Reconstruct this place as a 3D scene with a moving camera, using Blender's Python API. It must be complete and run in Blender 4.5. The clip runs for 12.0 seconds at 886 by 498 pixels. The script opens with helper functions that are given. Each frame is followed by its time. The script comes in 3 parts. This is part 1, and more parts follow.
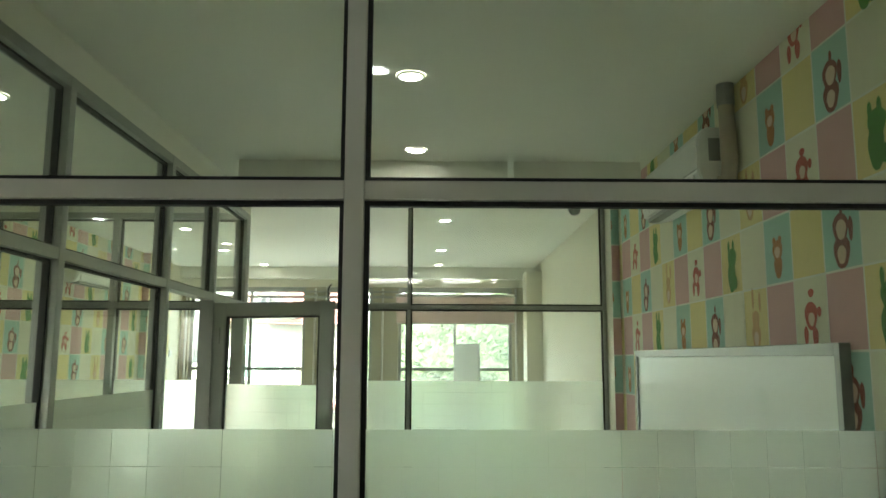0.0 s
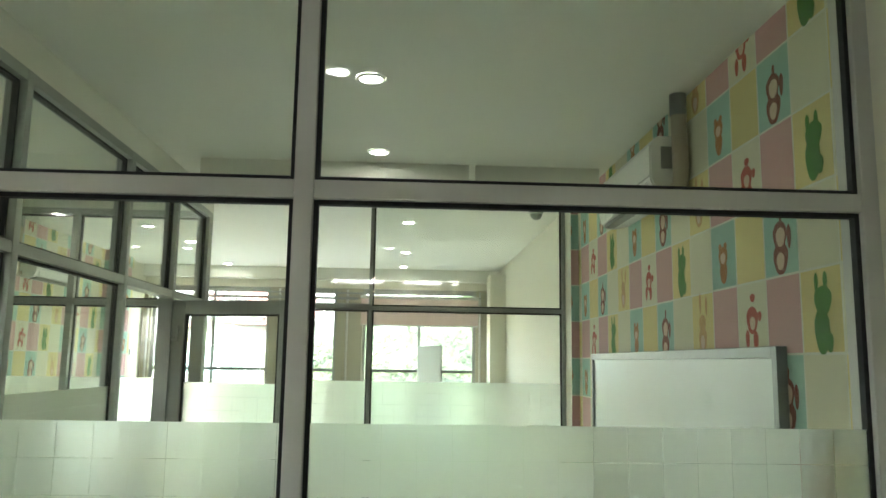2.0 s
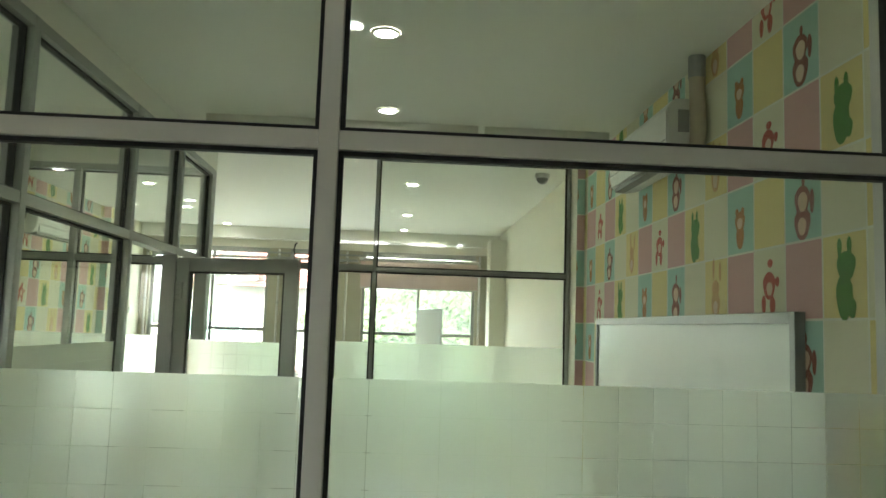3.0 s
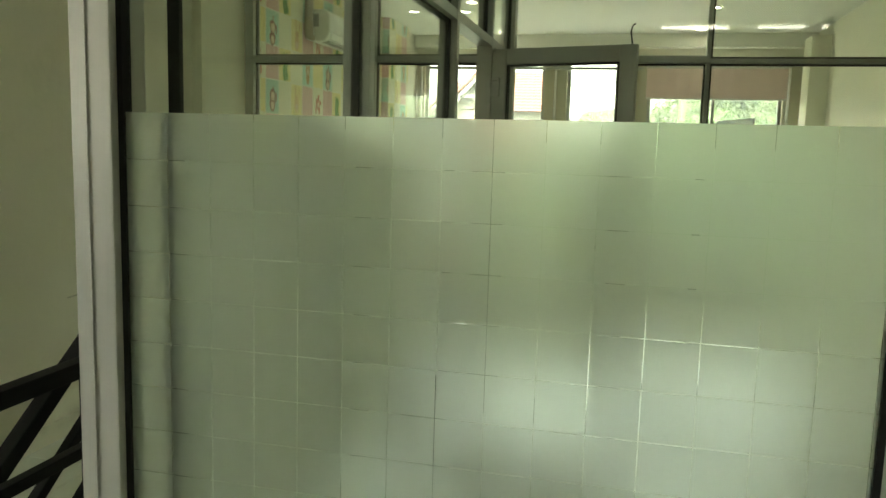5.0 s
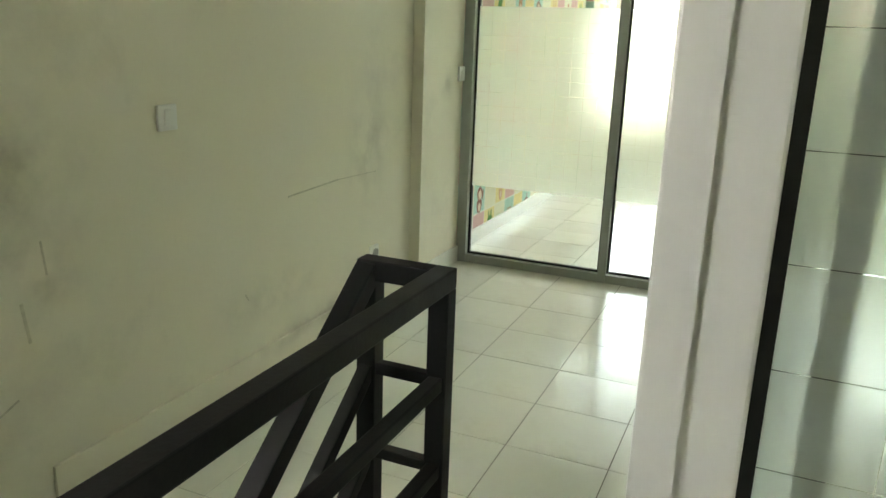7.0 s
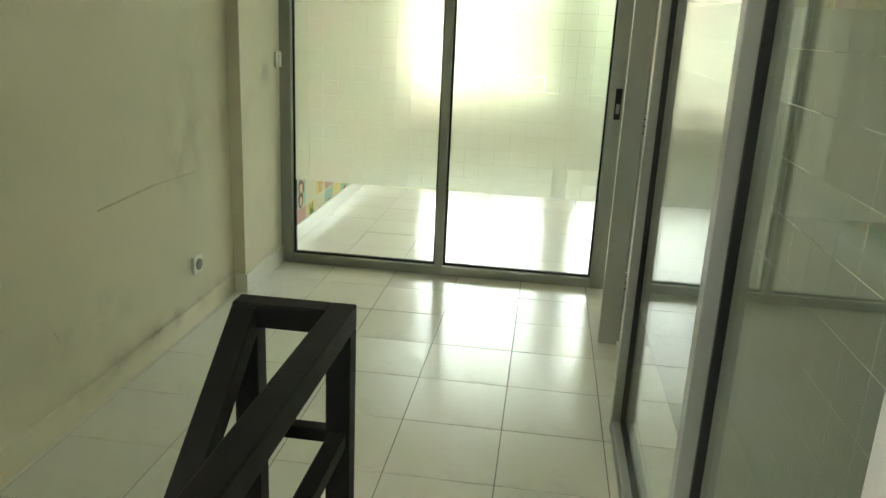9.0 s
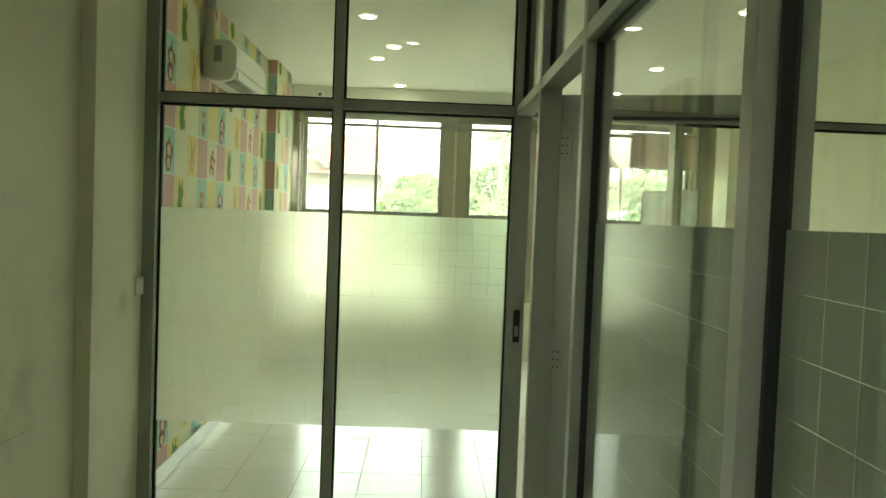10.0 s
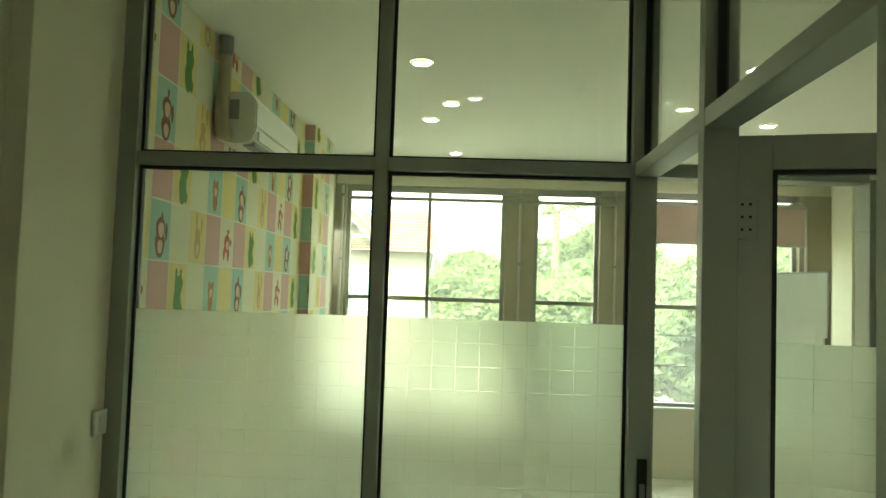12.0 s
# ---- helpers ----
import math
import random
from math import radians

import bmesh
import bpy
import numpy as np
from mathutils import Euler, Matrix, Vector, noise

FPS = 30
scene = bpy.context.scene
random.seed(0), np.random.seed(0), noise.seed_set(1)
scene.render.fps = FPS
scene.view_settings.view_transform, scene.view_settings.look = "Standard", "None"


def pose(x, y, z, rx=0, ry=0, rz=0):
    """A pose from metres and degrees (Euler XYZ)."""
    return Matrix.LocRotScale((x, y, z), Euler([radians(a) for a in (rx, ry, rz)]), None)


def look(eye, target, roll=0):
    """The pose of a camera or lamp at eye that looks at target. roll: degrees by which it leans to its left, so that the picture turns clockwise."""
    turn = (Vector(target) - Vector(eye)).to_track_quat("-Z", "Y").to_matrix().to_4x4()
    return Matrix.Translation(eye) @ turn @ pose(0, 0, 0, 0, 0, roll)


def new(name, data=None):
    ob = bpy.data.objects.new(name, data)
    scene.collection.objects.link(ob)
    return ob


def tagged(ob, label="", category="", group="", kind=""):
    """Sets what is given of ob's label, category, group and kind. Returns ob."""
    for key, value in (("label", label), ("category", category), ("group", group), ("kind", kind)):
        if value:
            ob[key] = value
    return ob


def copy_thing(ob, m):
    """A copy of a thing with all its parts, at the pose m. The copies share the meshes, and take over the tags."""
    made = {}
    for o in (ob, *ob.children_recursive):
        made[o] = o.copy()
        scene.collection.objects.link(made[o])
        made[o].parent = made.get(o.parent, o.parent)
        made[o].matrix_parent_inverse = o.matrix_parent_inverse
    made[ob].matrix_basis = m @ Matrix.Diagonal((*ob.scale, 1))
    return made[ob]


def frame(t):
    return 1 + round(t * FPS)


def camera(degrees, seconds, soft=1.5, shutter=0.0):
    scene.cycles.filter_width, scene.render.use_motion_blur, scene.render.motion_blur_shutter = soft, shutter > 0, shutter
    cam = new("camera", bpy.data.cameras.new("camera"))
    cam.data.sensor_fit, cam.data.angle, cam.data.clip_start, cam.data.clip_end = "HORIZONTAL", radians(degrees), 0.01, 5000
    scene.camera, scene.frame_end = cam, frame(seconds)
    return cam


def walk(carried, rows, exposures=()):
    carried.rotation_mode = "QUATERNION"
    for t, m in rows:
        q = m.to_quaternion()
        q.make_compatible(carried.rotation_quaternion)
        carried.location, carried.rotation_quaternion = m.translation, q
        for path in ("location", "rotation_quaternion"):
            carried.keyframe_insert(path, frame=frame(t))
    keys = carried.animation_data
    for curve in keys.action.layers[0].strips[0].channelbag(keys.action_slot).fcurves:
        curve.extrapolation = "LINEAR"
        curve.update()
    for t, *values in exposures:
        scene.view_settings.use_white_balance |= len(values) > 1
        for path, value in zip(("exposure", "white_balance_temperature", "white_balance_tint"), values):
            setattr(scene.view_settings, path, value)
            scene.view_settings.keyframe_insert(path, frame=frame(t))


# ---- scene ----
cam = camera(59.8, 12.0)
PATH = [
    (0, (1.399, -1.774, 1.696), (1.419, 0.206, 1.978), 0.2),
    (0.5, (1.44, -1.807, 1.73), (1.541, 0.145, 2.154), 0.1),
    (1, (1.465, -1.819, 1.748), (1.622, 0.108, 2.259), 0.4),
    (1.5, (1.459, -1.819, 1.724), (1.572, 0.133, 2.143), 0.6),
    (2, (1.453, -1.821, 1.681), (1.551, 0.155, 1.972), 0.9),
    (2.5, (1.442, -1.829, 1.675), (1.555, 0.153, 1.913), 1.5),
    (2.7, (1.427, -1.822, 1.677), (1.557, 0.162, 1.899), 1.8),
    (4.3, (1.045, -1.424, 1.492), (0.821, 0.562, 1.426), 1.8),
    (4.5, (0.996, -1.386, 1.52), (0.697, 0.585, 1.355), 1.1),
    (5, (0.819, -1.207, 1.493), (0.35, 0.72, 1.235), 1.7),
    (5.5, (0.558, -1.006, 1.461), (-0.06, 0.865, 1.121), 2.1),
    (6, (0.188, -0.679, 1.395), (-0.598, 1.08, 0.859), 1),
    (6.5, (0.047, -0.631, 1.367), (-0.843, 1.091, 0.874), 1.6),
    (7, (-0.059, -0.606, 1.364), (-0.817, 1.166, 0.832), 2),
    (7.2, (-0.119, -0.592, 1.33), (-0.843, 1.184, 0.764), 1.9),
    (8.8, (-0.366, -0.55, 1.33), (-0.668, 1.31, 0.662), 3.0),
    (9, (-0.354, -0.422, 1.394), (-0.594, 1.481, 0.827), 2.7),
    (9.2, (-0.373, -0.304, 1.425), (-0.545, 1.64, 0.984), 2.1),
    (9.5, (-0.39, -0.218, 1.496), (-0.46, 1.763, 1.225), 1.6),
    (10, (-0.467, -0.023, 1.539), (-0.415, 1.975, 1.457), 2.2),
    (10.5, (-0.508, 0.265, 1.578), (-0.415, 2.263, 1.599), 2.7),
    (11, (-0.487, 0.535, 1.614), (-0.401, 2.532, 1.681), 2.6),
    (11.5, (-0.513, 0.828, 1.615), (-0.498, 2.825, 1.72), 2.4),
    (12, (-0.574, 1.11, 1.634), (-0.655, 3.106, 1.744), 1.9),
]
walk(cam, [(t, look(e, g, r)) for t, e, g, r in PATH],
     exposures=[(0.0, 4.45, 6200, 5), (1.0, 4.9, 5850, 11), (2.5, 4.78, 6100, 11), (4.5, 4.15, 6700, 1), (5.5, 4.17, 7500, -3), (6.5, 4.95, 7200, 3), (7.0, 5.05, 6600, 9),
                (8.8, 4.9, 6900, 6), (9.2, 4.55, 7200, 2), (9.6, 4.12, 7500, -6), (10.5, 4.1, 7500, -10), (12.0, 3.97, 7500, -12)])

# ---- light ----
scene.cycles.transparent_max_bounces = 32
world = bpy.data.worlds.new("overcast_sky")
scene.world = world
world.use_nodes = True
wn = world.node_tree
sky = wn.nodes.new("ShaderNodeTexSky")
sky.sky_type = "NISHITA"
sky.sun_disc = False
sky.sun_elevation = radians(52)
sky.sun_rotation = radians(200)
sky.air_density, sky.dust_density = 1.6, 6.0
grey = wn.nodes.new("ShaderNodeHueSaturation")
grey.inputs["Saturation"].default_value = 0.35
wn.links.new(sky.outputs[0], grey.inputs["Color"])
wn.links.new(grey.outputs[0], wn.nodes["Background"].inputs[0])
wn.nodes["Background"].inputs[1].default_value = 0.15
sun = new("sun", bpy.data.lights.new("sun", "SUN"))
sun.data.energy, sun.data.angle, sun.data.color = 0.5, radians(20), (1, 0.96, 0.88)
sun.matrix_world = look((0, 0, 20), (-4, 12, 0))


# ---- materials ----
def material(name, base, rough=0.6, metal=0.0, var=0.12, scale=6.0, fine=60.0, bump=0.08, stain=None, stain_scale=1.5, coat=0.0, island=0.0):
    m = bpy.data.materials.new(name)
    m.use_nodes = True
    nt = m.node_tree
    b = nt.nodes["Principled BSDF"]
    geo = nt.nodes.new("ShaderNodeTexCoord")
    n1, n2 = nt.nodes.new("ShaderNodeTexNoise"), nt.nodes.new("ShaderNodeTexNoise")
    n1.inputs["Scale"].default_value, n2.inputs["Scale"].default_value = scale, fine
    n1.inputs["Detail"].default_value = 5
    for n in (n1, n2):
        nt.links.new(geo.outputs["Object"], n.inputs["Vector"])
    mix = nt.nodes.new("ShaderNodeMix")
    mix.data_type = "RGBA"
    mix.inputs[6].default_value = (*[c * (1 - var) for c in base], 1)
    mix.inputs[7].default_value = (*[min(1, c * (1 + var)) for c in base], 1)
    add = nt.nodes.new("ShaderNodeMath")
    add.operation = "MULTIPLY_ADD"
    add.inputs[1].default_value, add.inputs[2].default_value = 0.35, 0.0
    nt.links.new(n2.outputs[0], add.inputs[0])
    nt.links.new(n1.outputs[0], add.inputs[2])
    nt.links.new(add.outputs[0], mix.inputs[0])
    out = mix.outputs[2]
    if stain:
        n3 = nt.nodes.new("ShaderNodeTexNoise")
        n3.inputs["Scale"].default_value, n3.inputs["Detail"].default_value = stain_scale, 8
        n3.inputs["Roughness"].default_value = 0.65
        nt.links.new(geo.outputs["Object"], n3.inputs["Vector"])
        ramp = nt.nodes.new("ShaderNodeMapRange")
        ramp.inputs[1].default_value, ramp.inputs[2].default_value = 0.56, 0.78
        ramp.inputs[4].default_value = 0.6
        nt.links.new(n3.outputs[0], ramp.inputs[0])
        mx = nt.nodes.new("ShaderNodeMix")
        mx.data_type = "RGBA"
        nt.links.new(ramp.outputs[0], mx.inputs[0])
        nt.links.new(out, mx.inputs[6])
        mx.inputs[7].default_value = (*stain, 1)
        out = mx.outputs[2]
    if island:
        info = nt.nodes.new("ShaderNodeObjectInfo")
        hsv = nt.nodes.new("ShaderNodeHueSaturation")
        mr = nt.nodes.new("ShaderNodeMapRange")
        mr.inputs[3].default_value, mr.inputs[4].default_value = 1 - island, 1 + island
        nt.links.new(info.outputs["Random"], mr.inputs[0])
        nt.links.new(mr.outputs[0], hsv.inputs["Value"])
        nt.links.new(out, hsv.inputs["Color"])
        out = hsv.outputs[0]
    nt.links.new(out, b.inputs["Base Color"])
    rr = nt.nodes.new("ShaderNodeMapRange")
    rr.inputs[3].default_value, rr.inputs[4].default_value = rough * 0.8, min(1, rough * 1.2)
    nt.links.new(n1.outputs[0], rr.inputs[0])
    nt.links.new(rr.outputs[0], b.inputs["Roughness"])
    b.inputs["Metallic"].default_value = metal
    b.inputs["Coat Weight"].default_value = coat
    if bump:
        bp = nt.nodes.new("ShaderNodeBump")
        bp.inputs["Strength"].default_value, bp.inputs["Distance"].default_value = bump, 0.004
        nt.links.new(n2.outputs[0], bp.inputs["Height"])
        nt.links.new(bp.outputs[0], b.inputs["Normal"])
    return m


def glow(name, colour, strength):
    m = bpy.data.materials.new(name)
    m.use_nodes = True
    b = m.node_tree.nodes["Principled BSDF"]
    b.inputs["Emission Color"].default_value, b.inputs["Emission Strength"].default_value = (*colour, 1), strength
    return m


def clear_glass(name, tint):
    m = bpy.data.materials.new(name)
    m.use_nodes = True
    nt = m.node_tree
    nt.nodes.clear()
    out, mix = nt.nodes.new("ShaderNodeOutputMaterial"), nt.nodes.new("ShaderNodeMixShader")
    tr, gl, lw = nt.nodes.new("ShaderNodeBsdfTransparent"), nt.nodes.new("ShaderNodeBsdfGlossy"), nt.nodes.new("ShaderNodeLayerWeight")
    pw, fr = nt.nodes.new("ShaderNodeMath"), nt.nodes.new("ShaderNodeMath")
    pw.operation, fr.operation = "POWER", "MULTIPLY_ADD"
    pw.inputs[1].default_value = 5.0
    fr.inputs[1].default_value, fr.inputs[2].default_value = 0.8, 0.035
    nt.links.new(lw.outputs["Facing"], pw.inputs[0])
    nt.links.new(pw.outputs[0], fr.inputs[0])
    tr.inputs[0].default_value = (*tint, 1)
    gl.inputs["Roughness"].default_value = 0.01
    lw.inputs[0].default_value = 0.5
    for a, b in ((fr.outputs[0], mix.inputs[0]), (tr.outputs[0], mix.inputs[1]), (gl.outputs[0], mix.inputs[2]), (mix.outputs[0], out.inputs[0])):
        nt.links.new(a, b)
    return m


def frosted(name):
    m = bpy.data.materials.new(name)
    m.use_nodes = True
    nt = m.node_tree
    nt.nodes.clear()
    out, mix = nt.nodes.new("ShaderNodeOutputMaterial"), nt.nodes.new("ShaderNodeMixShader")
    rf, tl = nt.nodes.new("ShaderNodeBsdfRefraction"), nt.nodes.new("ShaderNodeBsdfTranslucent")
    df, mix2 = nt.nodes.new("ShaderNodeBsdfDiffuse"), nt.nodes.new("ShaderNodeMixShader")
    rf.inputs["Color"].default_value = (0.97, 1.0, 0.96, 1)
    rf.inputs["Roughness"].default_value, rf.inputs["IOR"].default_value = 0.5, 1.3
    tl.inputs[0].default_value = (0.9, 0.95, 0.89, 1)
    df.inputs[0].default_value = (0.75, 0.8, 0.74, 1)
    mix.inputs[0].default_value, mix2.inputs[0].default_value = 0.3, 0.1
    for a, b in ((rf.outputs[0], mix.inputs[1]), (tl.outputs[0], mix.inputs[2]), (mix.outputs[0], mix2.inputs[1]), (df.outputs[0], mix2.inputs[2]), (mix2.outputs[0], out.inputs[0])):
        nt.links.new(a, b)
    return m


PAINT = material("cream_wall_paint", (0.74, 0.70, 0.56), 0.55, var=0.05, scale=1.2, stain=(0.42, 0.39, 0.29), stain_scale=0.9)
PAINT_CLEAN = material("cream_paint_clean", (0.76, 0.73, 0.6), 0.5, var=0.04, scale=1.0)
CEIL = material("white_ceiling_paint", (0.82, 0.81, 0.72), 0.7, var=0.03, scale=0.8)
TILE = material("glazed_floor_tile", (0.74, 0.74, 0.66), 0.19, var=0.04, scale=2.5, fine=25, bump=0.02, stain=(0.55, 0.53, 0.42), stain_scale=2.0, coat=0.0, island=0.03)
def smudged(m, spots):
    """Dark hand-high smudges round the given places of a wall."""
    nt = m.node_tree
    b = nt.nodes["Principled BSDF"]
    src = b.inputs["Base Color"].links[0].from_socket
    tc = nt.nodes.new("ShaderNodeTexCoord")
    nz = nt.nodes.new("ShaderNodeTexNoise")
    nz.inputs["Scale"].default_value, nz.inputs["Detail"].default_value = 7, 8
    nt.links.new(tc.outputs["Object"], nz.inputs["Vector"])
    for at, size, amount in spots:
        mp = nt.nodes.new("ShaderNodeMapping")
        mp.vector_type = "TEXTURE"
        mp.inputs[1].default_value, mp.inputs[3].default_value = at, size
        gr = nt.nodes.new("ShaderNodeTexGradient")
        gr.gradient_type = "QUADRATIC_SPHERE"
        mul = nt.nodes.new("ShaderNodeMath")
        mul.operation = "MULTIPLY"
        rng = nt.nodes.new("ShaderNodeMapRange")
        rng.inputs[1].default_value, rng.inputs[2].default_value, rng.inputs[4].default_value = 0.38, 0.68, amount
        mx = nt.nodes.new("ShaderNodeMix")
        mx.data_type = "RGBA"
        mx.inputs[7].default_value = (0.16, 0.14, 0.09, 1)
        nt.links.new(tc.outputs["Object"], mp.inputs[0])
        nt.links.new(mp.outputs[0], gr.inputs[0])
        nt.links.new(nz.outputs[0], rng.inputs[0])
        nt.links.new(gr.outputs["Fac"], mul.inputs[0])
        nt.links.new(rng.outputs[0], mul.inputs[1])
        nt.links.new(mul.outputs[0], mx.inputs[0])
        nt.links.new(src, mx.inputs[6])
        src = mx.outputs[2]
    nt.links.new(src, b.inputs["Base Color"])


smudged(PAINT, [((-1.89, 0.72, 0.95), (0.5, 0.5, 0.4), 0.6), ((-1.89, 0.85, 0.66), (0.4, 0.22, 0.25), 0.5), ((-1.89, 0.5, 0.8), (0.4, 0.3, 0.35), 0.45),
                ((-1.89, 1.9, 0.3), (0.5, 0.6, 0.16), 0.4), ((-1.89, 2.7, 0.85), (0.4, 0.3, 0.5), 0.5), ((-1.78, 3.5, 1.1), (0.3, 0.16, 0.16), 0.6), ((-1.89, 2.4, 0.1), (0.5, 1.4, 0.1), 0.6)])
SCUFF = material("grey_scuff", (0.5, 0.47, 0.36), 0.8, var=0.3, scale=30)
GROUT = material("dark_grout", (0.2, 0.19, 0.15), 0.9)
ALU = material("aluminium_frame", (0.35, 0.36, 0.33), 0.4, metal=0.35, var=0.06, scale=3, fine=120, bump=0.02)
ALU_WHITE = material("pale_aluminium_frame", (0.6, 0.59, 0.55), 0.4, metal=0.1, var=0.05, scale=3, fine=120, bump=0.02)
GASKET = material("black_rubber", (0.012, 0.012, 0.012), 0.6)
STEEL = material("black_painted_steel", (0.007, 0.0065, 0.0065), 0.55, var=0.3, scale=8, fine=90, bump=0.1)
STEEL.node_tree.nodes["Principled BSDF"].inputs["Specular IOR Level"].default_value = 0.2
PLASTIC = material("white_plastic", (0.8, 0.8, 0.76), 0.3, var=0.03)
PLASTIC_GREY = material("grey_plastic", (0.3, 0.3, 0.28), 0.4)
PIPE_WRAP = material("beige_pipe_wrap", (0.42, 0.36, 0.27), 0.75, var=0.2, scale=20)
BOARD = material("whiteboard_enamel", (0.6, 0.64, 0.61), 0.2, var=0.05, scale=1.5, stain=(0.4, 0.45, 0.42), stain_scale=2.2)
BOARD_RIM = material("worn_aluminium_rim", (0.27, 0.28, 0.28), 0.4, metal=0.6, var=0.35, scale=25)
BLIND = material("pink_blind_fabric", (0.62, 0.47, 0.43), 0.85, fine=300, bump=0.2)
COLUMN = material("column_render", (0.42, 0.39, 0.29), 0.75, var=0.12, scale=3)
GLASS = clear_glass("clear_glass", (0.972, 0.988, 0.966))
WINDOW_GLASS = clear_glass("window_glass", (0.97, 0.985, 0.975))


def hazy(m, amount):
    """A thin translucent veil that scatters daylight, added for the haze over the view."""
    nt = m.node_tree
    out = nt.nodes["Material Output"]
    src = out.inputs[0].links[0].from_socket
    tl, mx = nt.nodes.new("ShaderNodeBsdfTranslucent"), nt.nodes.new("ShaderNodeMixShader")
    nz, rg = nt.nodes.new("ShaderNodeTexNoise"), nt.nodes.new("ShaderNodeMapRange")
    nz.inputs["Scale"].default_value, nz.inputs["Detail"].default_value = 3, 6
    rg.inputs[3].default_value, rg.inputs[4].default_value = amount * 0.7, amount * 1.3
    tl.inputs[0].default_value = (0.85, 0.9, 0.85, 1)
    for a, b in ((nz.outputs[0], rg.inputs[0]), (rg.outputs[0], mx.inputs[0]), (src, mx.inputs[1]), (tl.outputs[0], mx.inputs[2]), (mx.outputs[0], out.inputs[0])):
        nt.links.new(a, b)


hazy(WINDOW_GLASS, 0.06)
FROST = frosted("frosted_film")
LAMP = glow("downlight_glow", (1.0, 0.97, 0.85), 3)
PAPER_WHITE = material("wallpaper_joint", (0.72, 0.72, 0.62), 0.7)
PAPER = {
    "pink": material("wallpaper_pink", (0.6, 0.35, 0.33), 0.65, var=0.06, scale=14),
    "teal": material("wallpaper_teal", (0.36, 0.56, 0.47), 0.65, var=0.06, scale=14),
    "yellow": material("wallpaper_yellow", (0.72, 0.62, 0.26), 0.65, var=0.07, scale=14),
    "cream": material("wallpaper_cream", (0.7, 0.68, 0.5), 0.65, var=0.05, scale=14),
}
MOTIF = {
    "brown": material("motif_brown", (0.2, 0.06, 0.04), 0.65, var=0.25, scale=30),
    "green": material("motif_green", (0.07, 0.22, 0.03), 0.65, var=0.25, scale=30),
    "red": material("motif_red", (0.42, 0.08, 0.05), 0.65, var=0.25, scale=30),
    "tan": material("motif_tan", (0.55, 0.33, 0.14), 0.65, var=0.2, scale=30),
    "orange": material("motif_orange", (0.38, 0.17, 0.05), 0.65, var=0.25, scale=30),
    "pale": material("motif_pale", (0.66, 0.5, 0.36), 0.65, var=0.1, scale=30),
}
ROOF = material("red_roof_tile", (0.17, 0.058, 0.04), 0.75, var=0.2, scale=4)
FACADE = material("cream_facade", (0.16, 0.152, 0.122), 0.8, var=0.08, scale=1)
FACADE_DARK = material("dark_timber", (0.1, 0.1, 0.09), 0.7)
HOUSE_GLASS = material("house_window", (0.12, 0.17, 0.18), 0.1)
def leafy(m, colour):
    """Lets part of the light through the leaves."""
    nt = m.node_tree
    out, b = nt.nodes["Material Output"], nt.nodes["Principled BSDF"]
    tl, mx = nt.nodes.new("ShaderNodeBsdfTranslucent"), nt.nodes.new("ShaderNodeMixShader")
    tl.inputs[0].default_value = (*colour, 1)
    mx.inputs[0].default_value = 0.5
    nt.links.new(b.outputs[0], mx.inputs[1])
    nt.links.new(tl.outputs[0], mx.inputs[2])
    nt.links.new(mx.outputs[0], out.inputs[0])
    return m


LEAF = material("leaf", (0.075, 0.11, 0.045), 0.6, var=0.35, scale=1.5, bump=0)
LEAF_PALE = material("leaf_pale", (0.095, 0.12, 0.055), 0.6, var=0.35, scale=1.5, bump=0)
leafy(LEAF, (0.1, 0.16, 0.04))
leafy(LEAF_PALE, (0.13, 0.19, 0.06))
BARK = material("bark", (0.13, 0.1, 0.07), 0.9)
GROUND = material("ground_earth", (0.16, 0.16, 0.1), 0.9, scale=0.3)
ASPHALT = material("asphalt", (0.06, 0.06, 0.06), 0.85)
CONCRETE = material("concrete", (0.36, 0.35, 0.31), 0.85, scale=2)


# ---- building helpers ----
def box(bm, a, b, bevel=0.0):
    a, b = [min(p, q) for p, q in zip(a, b)], [max(p, q) for p, q in zip(a, b)]
    r = bmesh.ops.create_cube(bm, size=1)
    for v in r["verts"]:
        v.co = [a[i] + (v.co[i] + 0.5) * (b[i] - a[i]) for i in range(3)]
    if bevel:
        bmesh.ops.bevel(bm, geom=list({e for v in r["verts"] for e in v.link_edges}), offset=bevel, segments=2, profile=0.6, affect="EDGES")
    return bm


def boxes(*pairs, bevel=0.0):
    bm = bmesh.new()
    for a, b in pairs:
        box(bm, a, b, bevel)
    return bm


def beam(bm, a, b, w, h, bevel=0.004):
    a, b = Vector(a), Vector(b)
    r = bmesh.ops.create_cube(bm, size=1)
    q = (b - a).to_track_quat("Y", "Z").to_matrix().to_4x4()
    m = Matrix.Translation((a + b) / 2) @ q @ Matrix.Diagonal((w, (b - a).length, h, 1))
    bmesh.ops.transform(bm, matrix=m, verts=r["verts"])
    if bevel:
        bmesh.ops.bevel(bm, geom=list({e for v in r["verts"] for e in v.link_edges}), offset=bevel, segments=2, profile=0.6, affect="EDGES")
    return bm


